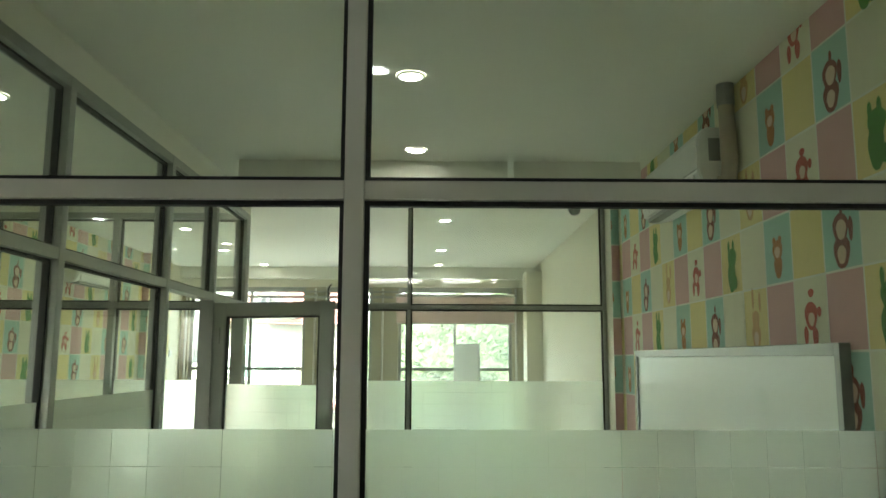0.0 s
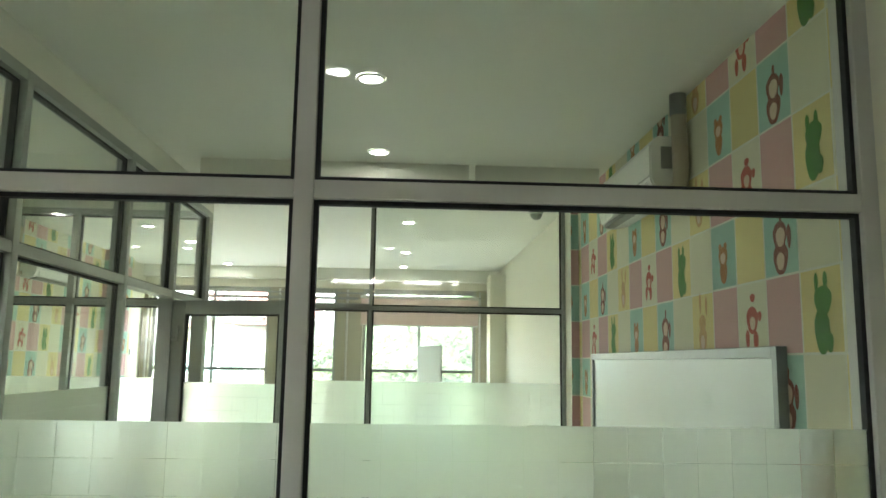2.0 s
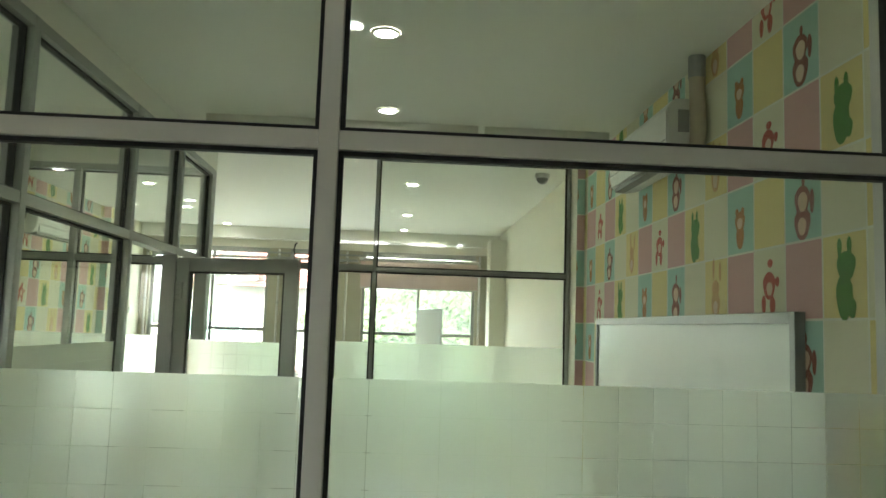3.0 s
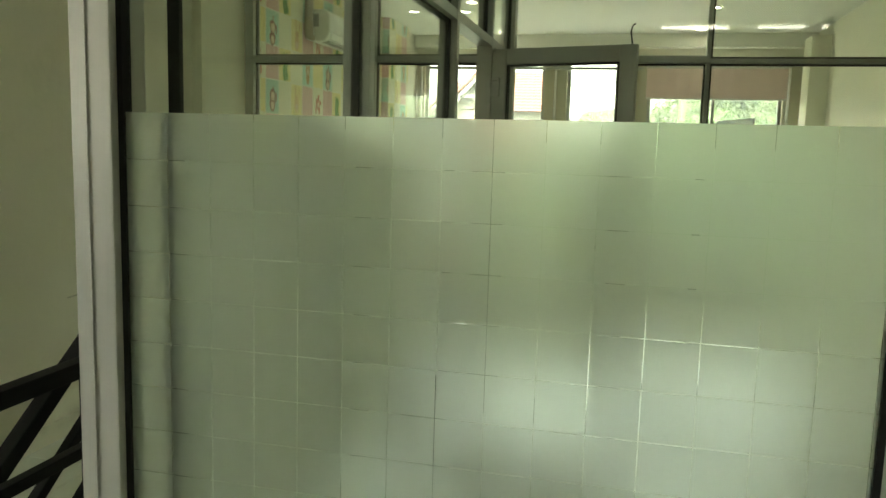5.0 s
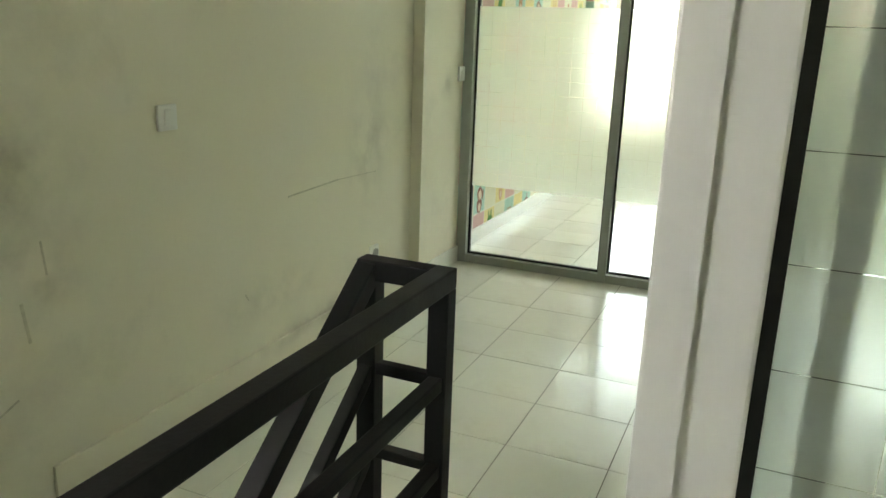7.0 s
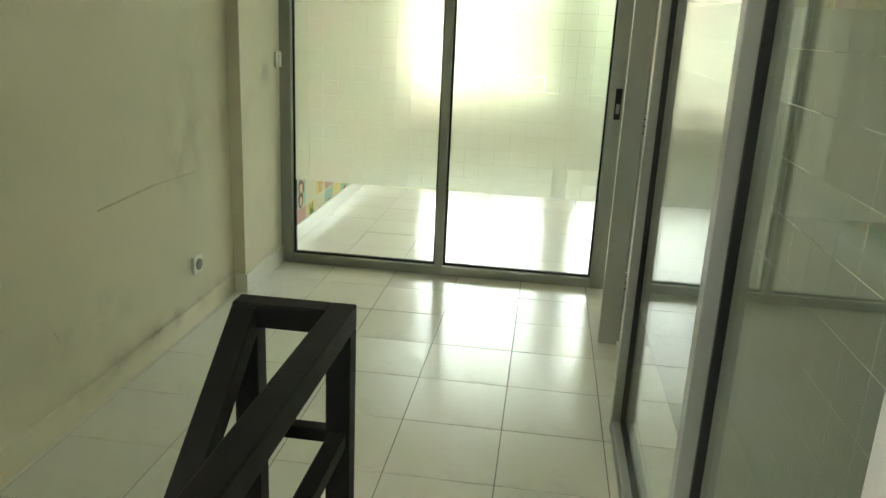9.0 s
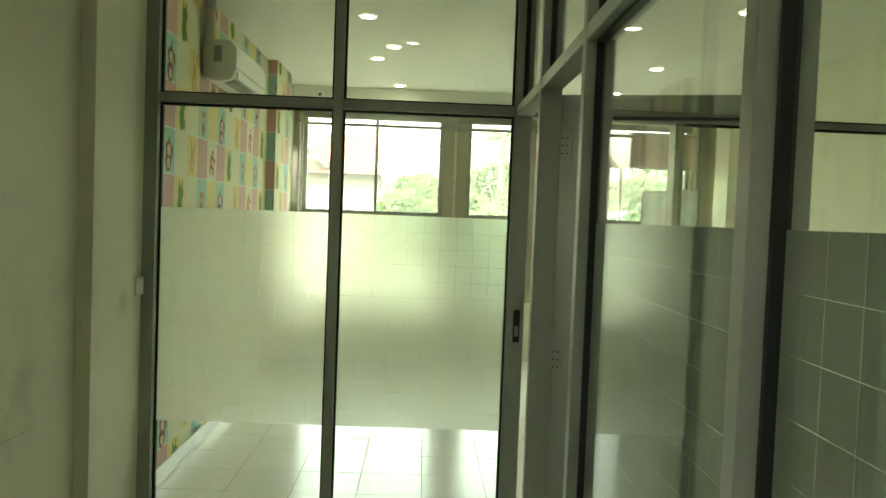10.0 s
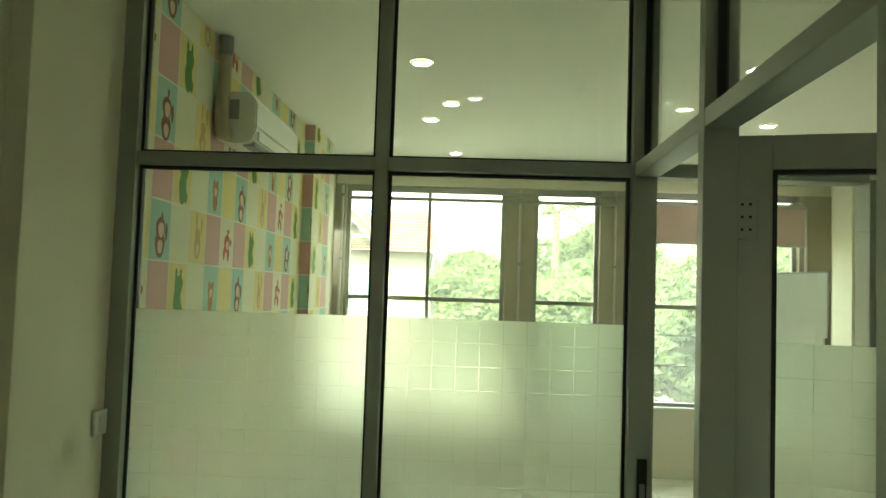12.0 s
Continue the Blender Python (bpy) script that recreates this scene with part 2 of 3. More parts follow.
def tube(bm, points, radius, sides=10):
    rings = []
    for i, p in enumerate(points):
        p = Vector(p)
        d = (Vector(points[min(i + 1, len(points) - 1)]) - Vector(points[max(i - 1, 0)])).normalized()
        u = d.orthogonal().normalized() if not rings else (rings[-1][1] - d * rings[-1][1].dot(d)).normalized()
        w = d.cross(u)
        rad = radius[i] if isinstance(radius, (list, tuple)) else radius
        rings.append(([bm.verts.new(p + rad * (math.cos(k * math.tau / sides) * u + math.sin(k * math.tau / sides) * w)) for k in range(sides)], u))
    for (r0, _), (r1, _) in zip(rings, rings[1:]):
        for k in range(sides):
            bm.faces.new((r0[k], r0[(k + 1) % sides], r1[(k + 1) % sides], r1[k]))
    bm.faces.new(rings[0][0][::-1])
    bm.faces.new(rings[-1][0])
    return bm


def disc(bm, centre, radius, z0, z1, sides=28):
    lo = [bm.verts.new((centre[0] + radius * math.cos(k * math.tau / sides), centre[1] + radius * math.sin(k * math.tau / sides), z0)) for k in range(sides)]
    hi = [bm.verts.new((v.co.x, v.co.y, z1)) for v in lo]
    bm.faces.new(lo[::-1])
    bm.faces.new(hi)
    for k in range(sides):
        bm.faces.new((lo[k], lo[(k + 1) % sides], hi[(k + 1) % sides], hi[k]))
    return bm


def origin_of(ob):
    return ob.location + (origin_of(ob.parent) if ob.parent else Vector())


def root(name, at, label="", category="", group="", kind=""):
    ob = new(name)
    ob.location = at
    return tagged(ob, label, category, group, kind)


def part(name, bm, mat, parent=None, label="", smooth=False, kind="", orient=True):
    """Links a bmesh in world coordinates as one mesh, under a thing or a part."""
    me = bpy.data.meshes.new(name)
    if parent:
        bmesh.ops.translate(bm, vec=-origin_of(parent), verts=bm.verts)
    if orient:
        bmesh.ops.recalc_face_normals(bm, faces=bm.faces)
    bm.to_mesh(me)
    bm.free()
    for m in (mat if isinstance(mat, (list, tuple)) else [mat]):
        me.materials.append(m)
    if smooth:
        me.polygons.foreach_set("use_smooth", [True] * len(me.polygons))
    ob = new(name, me)
    ob.parent = parent
    return tagged(ob, label, kind=kind)


def structure(name, bm, mat, label=""):
    return tagged(part(name, bm, mat), label, kind="structure")


# ---- plan ----
XL, XR = -1.89, 2.69          # party walls
YP, YF, YB = 3.78, 8.30, -3.6  # front partition, street wall, back wall
ZC, ZT, ZF0, ZF1 = 2.87, 2.055, 0.485, 1.54  # ceiling, transom, film
STAIR_X, STAIR_Y = -0.80, 0.80

# the gap behind the walk is unseen, added to let fill light in
structure("wall_west", boxes(((XL - 0.15, -0.7, -2.8), (XL, YF + 0.2, ZC)), ((XL - 0.15, YB, -2.8), (XL, -0.7, 1.65)), ((XL - 0.15, YB, 2.25), (XL, -0.7, ZC)), ((XL - 0.15, YB, 1.65), (XL, -1.9, 2.25))), PAINT, "stained cream painted plaster wall")
structure("wall_east", boxes(((XR, -0.05, 0), (XR + 0.15, YF + 0.2, ZC))), PAINT_CLEAN, "cream painted plaster wall")
structure("wall_east_back", boxes(((2.595, YB, 0), (XR + 0.15, -0.05, ZC))), PAINT_CLEAN, "cream painted plaster wall")
structure("pilaster_west", boxes(((XL, 3.18, 0), (-1.825, YP - 0.05, ZC)), bevel=0.004), PAINT, "cream painted pilaster on the stained wall")
structure("pilaster_east", boxes(((2.632, 3.56, 0), (XR, 4.0, ZC)), bevel=0.003), PAINT_CLEAN, "pilaster covered in pink wallpaper")
structure("pilaster_west_front", boxes(((XL, 6.88, 0), (-1.81, 7.6, ZC)), bevel=0.003), PAINT_CLEAN, "pilaster covered in wallpaper")
structure("pilaster_east_front", boxes(((2.5, 7.5, 0), (XR, 7.85, ZC - 0.12)), bevel=0.003), PAINT_CLEAN, "cream painted pilaster")
structure("ceiling", boxes(((XL - 0.1, YB, ZC), (XR + 0.1, YF + 0.2, ZC + 0.15))), CEIL, "smooth white painted ceiling")
structure("ceiling_beam", boxes(((XL, YF - 0.14, 2.72), (XR, YF, ZC))), CEIL, "cream beam above the street windows")
# two pale boxes take the place of bright strips reflected in the glass
b = bmesh.new()
box(b, (0.22, 2.73, 2.74), (1.83, 2.77, ZC))
box(b, (1.87, 2.73, 2.74), (2.63, 2.77, ZC))
structure("reflected_strips", b, CEIL, "shallow pale strips under the ceiling, standing in for a reflection")
structure("header_wall", boxes(((-0.13, -0.05, 2.853), (2.6, 0.05, ZC))), PAINT_CLEAN, "cream strip above the glass partition")

# back wall with high slit openings behind the walk
structure("wall_back", boxes(((XL, YB - 0.15, -2.8), (XR + 0.1, YB, 2.215)), ((XL, YB - 0.15, 2.26), (XR + 0.1, YB, ZC)), ((XL, YB - 0.15, 2.215), (0.93, YB, 2.26)),
          ((1.31, YB - 0.15, 2.215), (1.45, YB, 2.26)), ((1.72, YB - 0.15, 2.215), (1.78, YB, 2.26)), ((1.84, YB - 0.15, 2.215), (XR + 0.1, YB, 2.26))), PAINT_CLEAN, "cream painted back wall with high slit openings")
# added fill lamp in the unseen west gap, brightens the near partition
back = new("back_fill_light", bpy.data.lights.new("back_fill_light", "AREA"))
back.data.shape, back.data.size, back.data.size_y, back.data.energy, back.data.color = "RECTANGLE", 1.2, 0.6, 0.11, (0.95, 1, 0.95)
back.matrix_world = look((XL - 0.03, -1.3, 1.95), (1.5, -1.3, 1.9))

# street wall: sill wall, columns, lintel
COLS = [(XL, -1.79), (-0.286, -0.022), (0.585, 0.92), (2.4, XR)]
b = boxes(((XL, YF, 0), (XR, YF + 0.15, 0.64)), ((XL, YF, 2.62), (XR, YF + 0.15, ZC)))
structure("wall_street", b, PAINT_CLEAN, "cream painted wall under the street windows")
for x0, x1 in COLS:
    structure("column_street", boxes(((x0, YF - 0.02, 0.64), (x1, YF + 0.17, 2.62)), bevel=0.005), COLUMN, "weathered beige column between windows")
structure("baseboard_street", boxes(((XL, YF - 0.012, 0), (XR, YF, 0.1)), bevel=0.002), TILE, "pale tile skirting")


def street_window(x0, x1, mullion):
    w = root("window", ((x0 + x1) / 2, YF + 0.07, 0.64), "aluminium street window with a middle rail and clear panes", kind="structure")
    y0, y1 = YF + 0.04, YF + 0.1
    for a, c in (((x0, 0.64), (x0 + 0.04, 2.62)), ((x1 - 0.04, 0.64), (x1, 2.62)), ((x0 + 0.04, 0.64), (x1 - 0.04, 0.68)), ((x0 + 0.04, 2.56), (x1 - 0.04, 2.62)),
                 ((x0 + 0.04, 1.54), (x1 - 0.04, 1.58))):
        part("window_frame", boxes(((a[0], y0, a[1]), (c[0], y1, c[1])), bevel=0.003), ALU, w)
    for z in (1.02, 1.3):
        part("safety_rod", tube(bmesh.new(), [(x0 + 0.04, YF + 0.03, z), (x1 - 0.04, YF + 0.03, z)], 0.005), ALU_WHITE, w)
    cuts = [x0 + 0.04] + ([mullion] if mullion else []) + [x1 - 0.04]
    if mullion:
        part("mullion", boxes(((mullion - 0.016, y0, 0.68), (mullion + 0.016, y1, 2.56)), bevel=0.003), ALU, w)
    for a, c in zip(cuts, cuts[1:]):
        for z0, z1 in ((0.68, 1.54), (1.58, 2.56)):
            p = part("pane", boxes(((a, YF + 0.068, z0), (c, YF + 0.072, z1))), WINDOW_GLASS, w)
            p.visible_shadow = False


street_window(-1.79, -0.286, -1.005)
street_window(-0.022, 0.585, None)
street_window(0.92, 2.4, 1.66)
structure("window_sill", boxes(((XL, YF - 0.05, 0.625), (XR, YF + 0.02, 0.648)), bevel=0.004), PLASTIC, "white window sill ledge")

# vertical pipes on the columns and a head rail across the windows
for x in (-0.155, 0.72, 2.45, -1.82):
    p = root("drain_pipe", (x, YF - 0.04, 0), "thin pale pipe running up a window column", "pipe", "pipes on the columns")
    part("pipe", tube(bmesh.new(), [(x, YF - 0.045, 0.65), (x, YF - 0.045, 2.6)], 0.014), ALU_WHITE, p, smooth=True)
    for z in (1.0, 1.9, 2.5):
        part("clip", boxes(((x - 0.022, YF - 0.062, z), (x + 0.022, YF - 0.02, z + 0.02)), bevel=0.002), ALU, p)
part_rail = root("blind_head_rail", (0, YF - 0.06, 2.5), "slim aluminium head rail above the windows", "rail")
part("rail", boxes(((-1.76, YF - 0.075, 2.47), (0.86, YF - 0.04, 2.5)), bevel=0.004), ALU, part_rail)
part("upper_rail", boxes(((-1.76, YF - 0.07, 2.545), (2.4, YF - 0.04, 2.565)), bevel=0.004), ALU, part_rail)
bl = root("roller_blind", (1.6, YF - 0.1, 2.14), "half-lowered dusty pink fabric roller blind", "blind")
b = bmesh.new()
n = 40
top = [b.verts.new((0.9 + 1.52 * i / n, YF - 0.1 + 0.003 * math.sin(i * 1.3), 2.5)) for i in range(n + 1)]
low = [b.verts.new((v.co.x, v.co.y + 0.004, 2.15)) for v in top]
for i in range(n):
    b.faces.new((top[i], top[i + 1], low[i + 1], low[i]))
part("fabric", b, BLIND, bl, smooth=True)
part("bottom_bar", boxes(((0.9, YF - 0.108, 2.135), (2.42, YF - 0.088, 2.155)), bevel=0.004), ALU_WHITE, bl, "pale aluminium bottom bar")
part("roller", tube(bmesh.new(), [(0.89, YF - 0.09, 2.505), (2.43, YF - 0.09, 2.505)], 0.022), ALU_WHITE, bl, smooth=True)


# ---- glass partitions ----
def strip(parent, axis, fixed, u0, u1, z0, z1, depth, mat, name):
    if axis == "x":
        bm = boxes(((u0, fixed - depth, z0), (u1, fixed + depth, z1)), bevel=0.003)
    else:
        bm = boxes(((fixed - depth, u0, z0), (fixed + depth, u1, z1)), bevel=0.003)
    return part(name, bm, mat, parent)


def pane(parent, axis, fixed, u0, u1, z0, z1, film=False, side=-1, name="pane"):
    def q(u, d, z):
        return (u, fixed + d, z) if axis == "x" else (fixed + d, u, z)
    g = part(name, boxes((q(u0, -0.003, z0), q(u1, 0.003, z1))), GLASS, parent)
    w = 0.011
    bm = boxes((q(u0, -0.012, z0), q(u0 + w, 0.012, z1)), (q(u1 - w, -0.012, z0), q(u1, 0.012, z1)),
               (q(u0 + w, -0.012, z0), q(u1 - w, 0.012, z0 + w)), (q(u0 + w, -0.012, z1 - w), q(u1 - w, 0.012, z1)))
    part("gasket", bm, GASKET, g, "black rubber glazing gasket")
    if film:
        bm = bmesh.new()
        a, c, cell, gap, d = u0 + w, u1 - w, 0.081, 0.0007, 0.006 * side
        nu, nz = math.ceil((c - a) / cell), math.ceil((ZF1 - ZF0) / cell)
        for i in range(nu):
            for k in range(nz):
                ua, ub = a + i * cell, min(c, a + (i + 1) * cell - gap)
                zb, za = ZF1 - k * cell, max(ZF0, ZF1 - (k + 1) * cell + gap)
                if ub > ua and zb > za:
                    bm.faces.new([bm.verts.new(q(*t)) for t in ((ua, d, za), (ub, d, za), (ub, d, zb), (ua, d, zb))])
        part("frosted_film", bm, FROST, g, "frosted privacy film in small squares", kind="stuff", orient=False)
    return g


W = 0.045
# partition beside the stairs, facing the start of the walk
pa = root("glass_partition_1", (1.25, 0, 0), "pale aluminium partition with clear panes and frosted film", kind="structure")
for x0, x1 in ((-0.132, -0.052), (1.19, 1.236), (2.554, 2.6)):
    strip(pa, "x", 0, x0, x1, 0, 2.853, 0.05, ALU_WHITE, "post")
for x0, x1 in ((-0.052, 1.19), (1.236, 2.554)):
    for z0, z1 in ((0, 0.05), (ZT, ZT + W), (2.808, 2.853)):
        strip(pa, "x", 0, x0, x1, z0, z1, 0.048, ALU_WHITE, "rail")
    pane(pa, "x", -0.02, x0, x1, 0.05, ZT, True)
    pane(pa, "x", -0.02, x0, x1, ZT + W, 2.808)
strip(pa, "x", 0.0, -0.136, -0.132, 0, 2.853, 0.02, ALU_WHITE, "cover_strip")
strip(pa, "x", -0.0515, -0.1, -0.0985, 0, 2.853, 0.0022, ALU_WHITE, "cover_strip")

# partition along the passage
pb = root("glass_partition_2", (0, 1.9, 0), "grey aluminium partition along the passage with frosted film", kind="structure")
posts = [0.99, 2.115, 2.945]
PX0, PD = 0.004, 0.042
for y0 in posts:
    strip(pb, "y", PX0, y0, y0 + W, 0, 2.735, PD, ALU, "post")
spans = [(0.052, 0.99), (1.035, 2.115), (2.16, 2.945)]
for i, (y0, y1) in enumerate(spans):
    for z0, z1 in (((0, 0.05),) if i < 2 else ()) + ((ZT - 0.01, ZT + W - 0.01), (2.69, 2.735)):
        strip(pb, "y", PX0, y0, y1, z0, z1, PD - 0.002, ALU, "rail")
    if i < 2:
        pane(pb, "y", PX0, y0, y1, 0.05, ZT - 0.01, True, side=1)
    pane(pb, "y", PX0, y0, y1, ZT + W - 0.01, 2.69)
for z0, z1 in ((ZT - 0.01, ZT + W - 0.01), (2.69, 2.735)):
    strip(pb, "y", PX0, 2.99, YP - 0.05, z0, z1, PD - 0.002, ALU, "rail")
pane(pb, "y", PX0, 2.99, YP - 0.05, ZT + W - 0.01, 2.69)
part("strike_plate", boxes(((-0.012, 3.722, 0.94), (0.02, 3.731, 1.10)), bevel=0.002), GASKET, pb, "dark strike plate")
part("strike_plate", boxes(((-0.005, 3.719, 0.97), (0.013, 3.7225, 1.02)), bevel=0.001), BOARD_RIM, pb)

# partition before the street room
pc = root("glass_partition_3", (0.4, YP, 0), "grey aluminium partition before the street room with frosted film", kind="structure")
for x0, x1, top in ((-1.825, -1.762, 2.735), (-0.925, -0.88, 2.735), (-0.045, 0.04, 2.735), (0.745, 0.79, ZT), (1.2, 1.225, ZC), (2.605, 2.63, ZC)):
    strip(pc, "x", YP, x0, x1, 0, top, 0.05 if top < 2.8 else 0.035, ALU, "post")
for x0, x1, door in ((-1.762, -0.925, 0), (-0.88, -0.045, 0), (0.04, 0.745, 1), (0.79, 1.2, 0), (1.225, 2.605, 0)):
    east = x0 > 0
    for z0, z1 in (((0, 0.05),) if not door else ()) + ((ZT - 0.01, ZT + (0.03 if x0 > 1 else W) - 0.01), (2.69, 2.735))[:1 if east else 2]:
        strip(pc, "x", YP, x0, x1, z0, z1, 0.034 if x0 > 1 else 0.048, ALU, "rail")
    if not door:
        pane(pc, "x", YP, x0, x1, 0.05, ZT - 0.01, True)
    if x1 < 0:
        pane(pc, "x", YP, x0, x1, ZT + W - 0.01, 2.69)
    elif x0 > 1:
        pane(pc, "x", YP, x0, x1, ZT + 0.02, ZC)
structure("header_wall_front", boxes(((-1.825, YP - 0.05, 2.735), (0.04, YP + 0.05, ZC))), CEIL, "pale strip above the glass partition")
structure("header_wall_passage", boxes(((PX0 - PD + 0.003, 0.05, 2.735), (PX0 + PD - 0.003, YP - 0.05, ZC))), CEIL, "pale strip above the glass partition")

# open door leaf
LY = 2.985
dl = root("glass_door", (0.05, LY, 0.01), "open aluminium door leaf with a tall frosted pane", "door")
X0, X1, S, DT = 0.05, 0.83, 0.083, 2.03
for a, c in (((X0, 0.01), (X0 + S, DT)), ((X1 - S, 0.01), (X1, DT))):
    part("stile", boxes(((a[0], LY - 0.02, a[1]), (c[0], LY + 0.02, c[1])), bevel=0.004), ALU, dl)
for z0, z1 in ((0.01, 0.13), (DT - S, DT)):
    part("rail", boxes(((X0 + S, LY - 0.019, z0), (X1 - S, LY + 0.019, z1)), bevel=0.004), ALU, dl)
pane(dl, "x", LY, X0 + S, X1 - S, 0.13, DT - S, True)
for z in (1.78, 0.95, 0.25):
    h = part("hinge", boxes(((0.048, LY - 0.032, z), (X0 + 0.05, LY - 0.0205, z + 0.1)), bevel=0.003), ALU, dl, "grey butt hinge")
    part("screw", boxes(*[((0.062 + 0.018 * i, LY - 0.035, z + 0.02 + 0.03 * k), (0.068 + 0.018 * i, LY - 0.031, z + 0.026 + 0.03 * k)) for i in range(2) for k in range(3)]), GASKET, h)
part("lever_handle", beam(tube(bmesh.new(), [(0.78, LY - 0.07, 1.02), (0.78, LY - 0.019, 1.02)], 0.011), (0.785, LY - 0.065, 1.02), (0.67, LY - 0.065, 1.02), 0.016, 0.02), BOARD_RIM, dl, "metal lever handle")
dl.rotation_euler = (0, 0, radians(-15))
CX, CY = X0 + 0.74 * math.cos(radians(15)), LY - 0.74 * math.sin(radians(15))
cb = root("loose_cable", (CX, CY, DT), "short black cable end curling above the door", "cable")
part("cable", tube(bmesh.new(), [(CX + 0.01, CY, DT - 0.002), (CX + 0.007, CY, DT + 0.02), (CX, CY, DT + 0.06), (CX + 0.007, CY, DT + 0.09), (CX + 0.02, CY, DT + 0.1)], 0.004), GASKET, cb)


# ---- stair and rail ----
st = root("staircase", (-1.3, STAIR_Y, 0), "pale tiled stairs going down beside the wall", kind="structure")
for i in range(13):
    y1, z = STAIR_Y - 0.24 * i, -0.18 * (i + 1)
    part("step", boxes(((XL, y1 - 0.26, z - 0.2), (STAIR_X, y1, z)), bevel=0.006), TILE, st)
structure("stairwell_wall", boxes(((STAIR_X, YB, -2.8), (STAIR_X + 0.1, STAIR_Y, -0.1)), ((XL, STAIR_Y, -2.8), (STAIR_X, STAIR_Y + 0.1, -0.1))), PAINT_CLEAN, "cream painted stairwell wall")
structure("floor_below", boxes(((XL, YB, -2.9), (STAIR_X, STAIR_Y, -2.8))), CONCRETE, "plain floor below the stairs")

rl = root("stair_railing", (-0.71, 0.92, 0), "black square-tube steel stair railing", "railing")
RX, LX, RY, RZ = -0.72, -0.908, 0.945, 0.852
part("top_rail", beam(bmesh.new(), (RX, RY + 0.025, RZ - 0.025), (RX, -2.6, RZ - 0.025), 0.05, 0.05), STEEL, rl)
part("return_rail", beam(bmesh.new(), (RX - 0.025, RY, RZ - 0.025), (LX - 0.025, RY, RZ - 0.025), 0.05, 0.05), STEEL, rl)
for z in (0.575, 0.345, 0.12):
    part("middle_rail", beam(bmesh.new(), (RX, RY - 0.02, z), (RX, -2.6, z), 0.035, 0.035), STEEL, rl)
    part("return_rung", beam(bmesh.new(), (RX - 0.02, RY, z), (LX + 0.02, RY, z), 0.03, 0.03), STEEL, rl)
for x, y in ((RX, RY), (LX, RY), (RX, -0.33), (RX, -1.5), (RX, -2.58)):
    p = part("post", beam(bmesh.new(), (x, y, 0.004), (x, y, RZ - 0.05), 0.05, 0.05), STEEL, rl)
    part("foot_plate", boxes(((x - 0.05, y - 0.05, 0.001), (x + 0.05, y + 0.05, 0.009)), bevel=0.002), STEEL, p)
SL = 0.76
for z, w in ((RZ - 0.025, 0.05), (0.575, 0.035), (0.345, 0.035)):
    part("sloping_rail", beam(bmesh.new(), (LX, RY - 0.01, z), (LX, RY - 0.01 - 2.2, z - 2.2 * SL), w, w), STEEL, rl)
for k in (1, 2):
    y = RY - 0.75 * k
    part("sloping_post", beam(bmesh.new(), (LX, y, RZ - 0.05 - 0.75 * k * SL), (LX, y, -0.18 * (math.floor((STAIR_Y - y) / 0.24) + 1)), 0.04, 0.04), STEEL, rl)


# ---- wall fittings ----
def switch(name, at, face, label, socket=False):
    x, y, z = at
    r = root(name, at, label, "socket" if socket else "switch")
    def q(d0, d1, u0, u1, v0, v1, bev):
        return boxes(((x + face * d0, y + u0, z + v0), (x + face * d1, y + u1, z + v1)), bevel=bev)
    part("plate", q(0, 0.014, -0.042, 0.042, -0.042, 0.042, 0.005), PLASTIC, r)
    if socket:
        bm = bmesh.new()
        tube(bm, [(x + face * 0.014, y, z), (x + face * 0.02, y, z)], 0.026, 18)
        part("cup", bm, PLASTIC_GREY, r, "dark round socket cup")
    else:
        part("rocker", q(0.014, 0.021, -0.02, 0.02, -0.028, 0.028, 0.004), PLASTIC, r)
    return r


for k, (y0, z0, y1, z1, w) in enumerate(((2.02, 0.70, 2.42, 0.712, 0.007), (2.42, 0.712, 2.78, 0.70, 0.004), (0.84, 0.78, 0.85, 0.68, 0.006), (0.62, 0.31, 0.72, 0.35, 0.006), (1.72, 0.36, 1.74, 0.33, 0.005), (0.76, 0.62, 0.775, 0.5, 0.01))):
    structure("scuff_mark", beam(bmesh.new(), (XL + 0.0005, y0, z0), (XL + 0.0005, y1, z1), 0.0016, w, 0), SCUFF, "grey scuff scratched into the wall paint")
switch("light_switch", (XL, 1.345, 1.08), 1, "white light switch on the stained wall")
switch("light_switch", (-1.825, 3.69, 1.155), 1, "white light switch on the pilaster")
switch("wall_socket", (XL, 2.757, 0.279), 1, "white round wall socket low on the wall", True)
switch("light_switch", (XL, 7.9, 1.75), 1, "white switch beside the street window")
structure("baseboard_west", boxes(((XL, STAIR_Y, 0), (XL + 0.012, 3.168, 0.1)), bevel=0.002), PAINT, "cream painted skirting")
structure("baseboard_pilaster", boxes(((-1.825, 3.168, 0), (-1.813, YP - 0.05, 0.1)), ((XL + 0.012, 3.168, 0), (-1.825, 3.18, 0.1))), TILE, "pale tile skirting")
structure("baseboard_west_front", boxes(((XL, YP + 0.05, 0), (XL + 0.012, 6.88, 0.1)), ((XL, 7.6, 0), (XL + 0.012, YF, 0.1))), TILE, "pale tile skirting")
structure("baseboard_east", boxes(((XR - 0.012, 0.05, 0), (XR, 3.56, 0.1)), ((XR - 0.012, 4.0, 0), (XR, YF, 0.1))), TILE, "pale tile skirting")


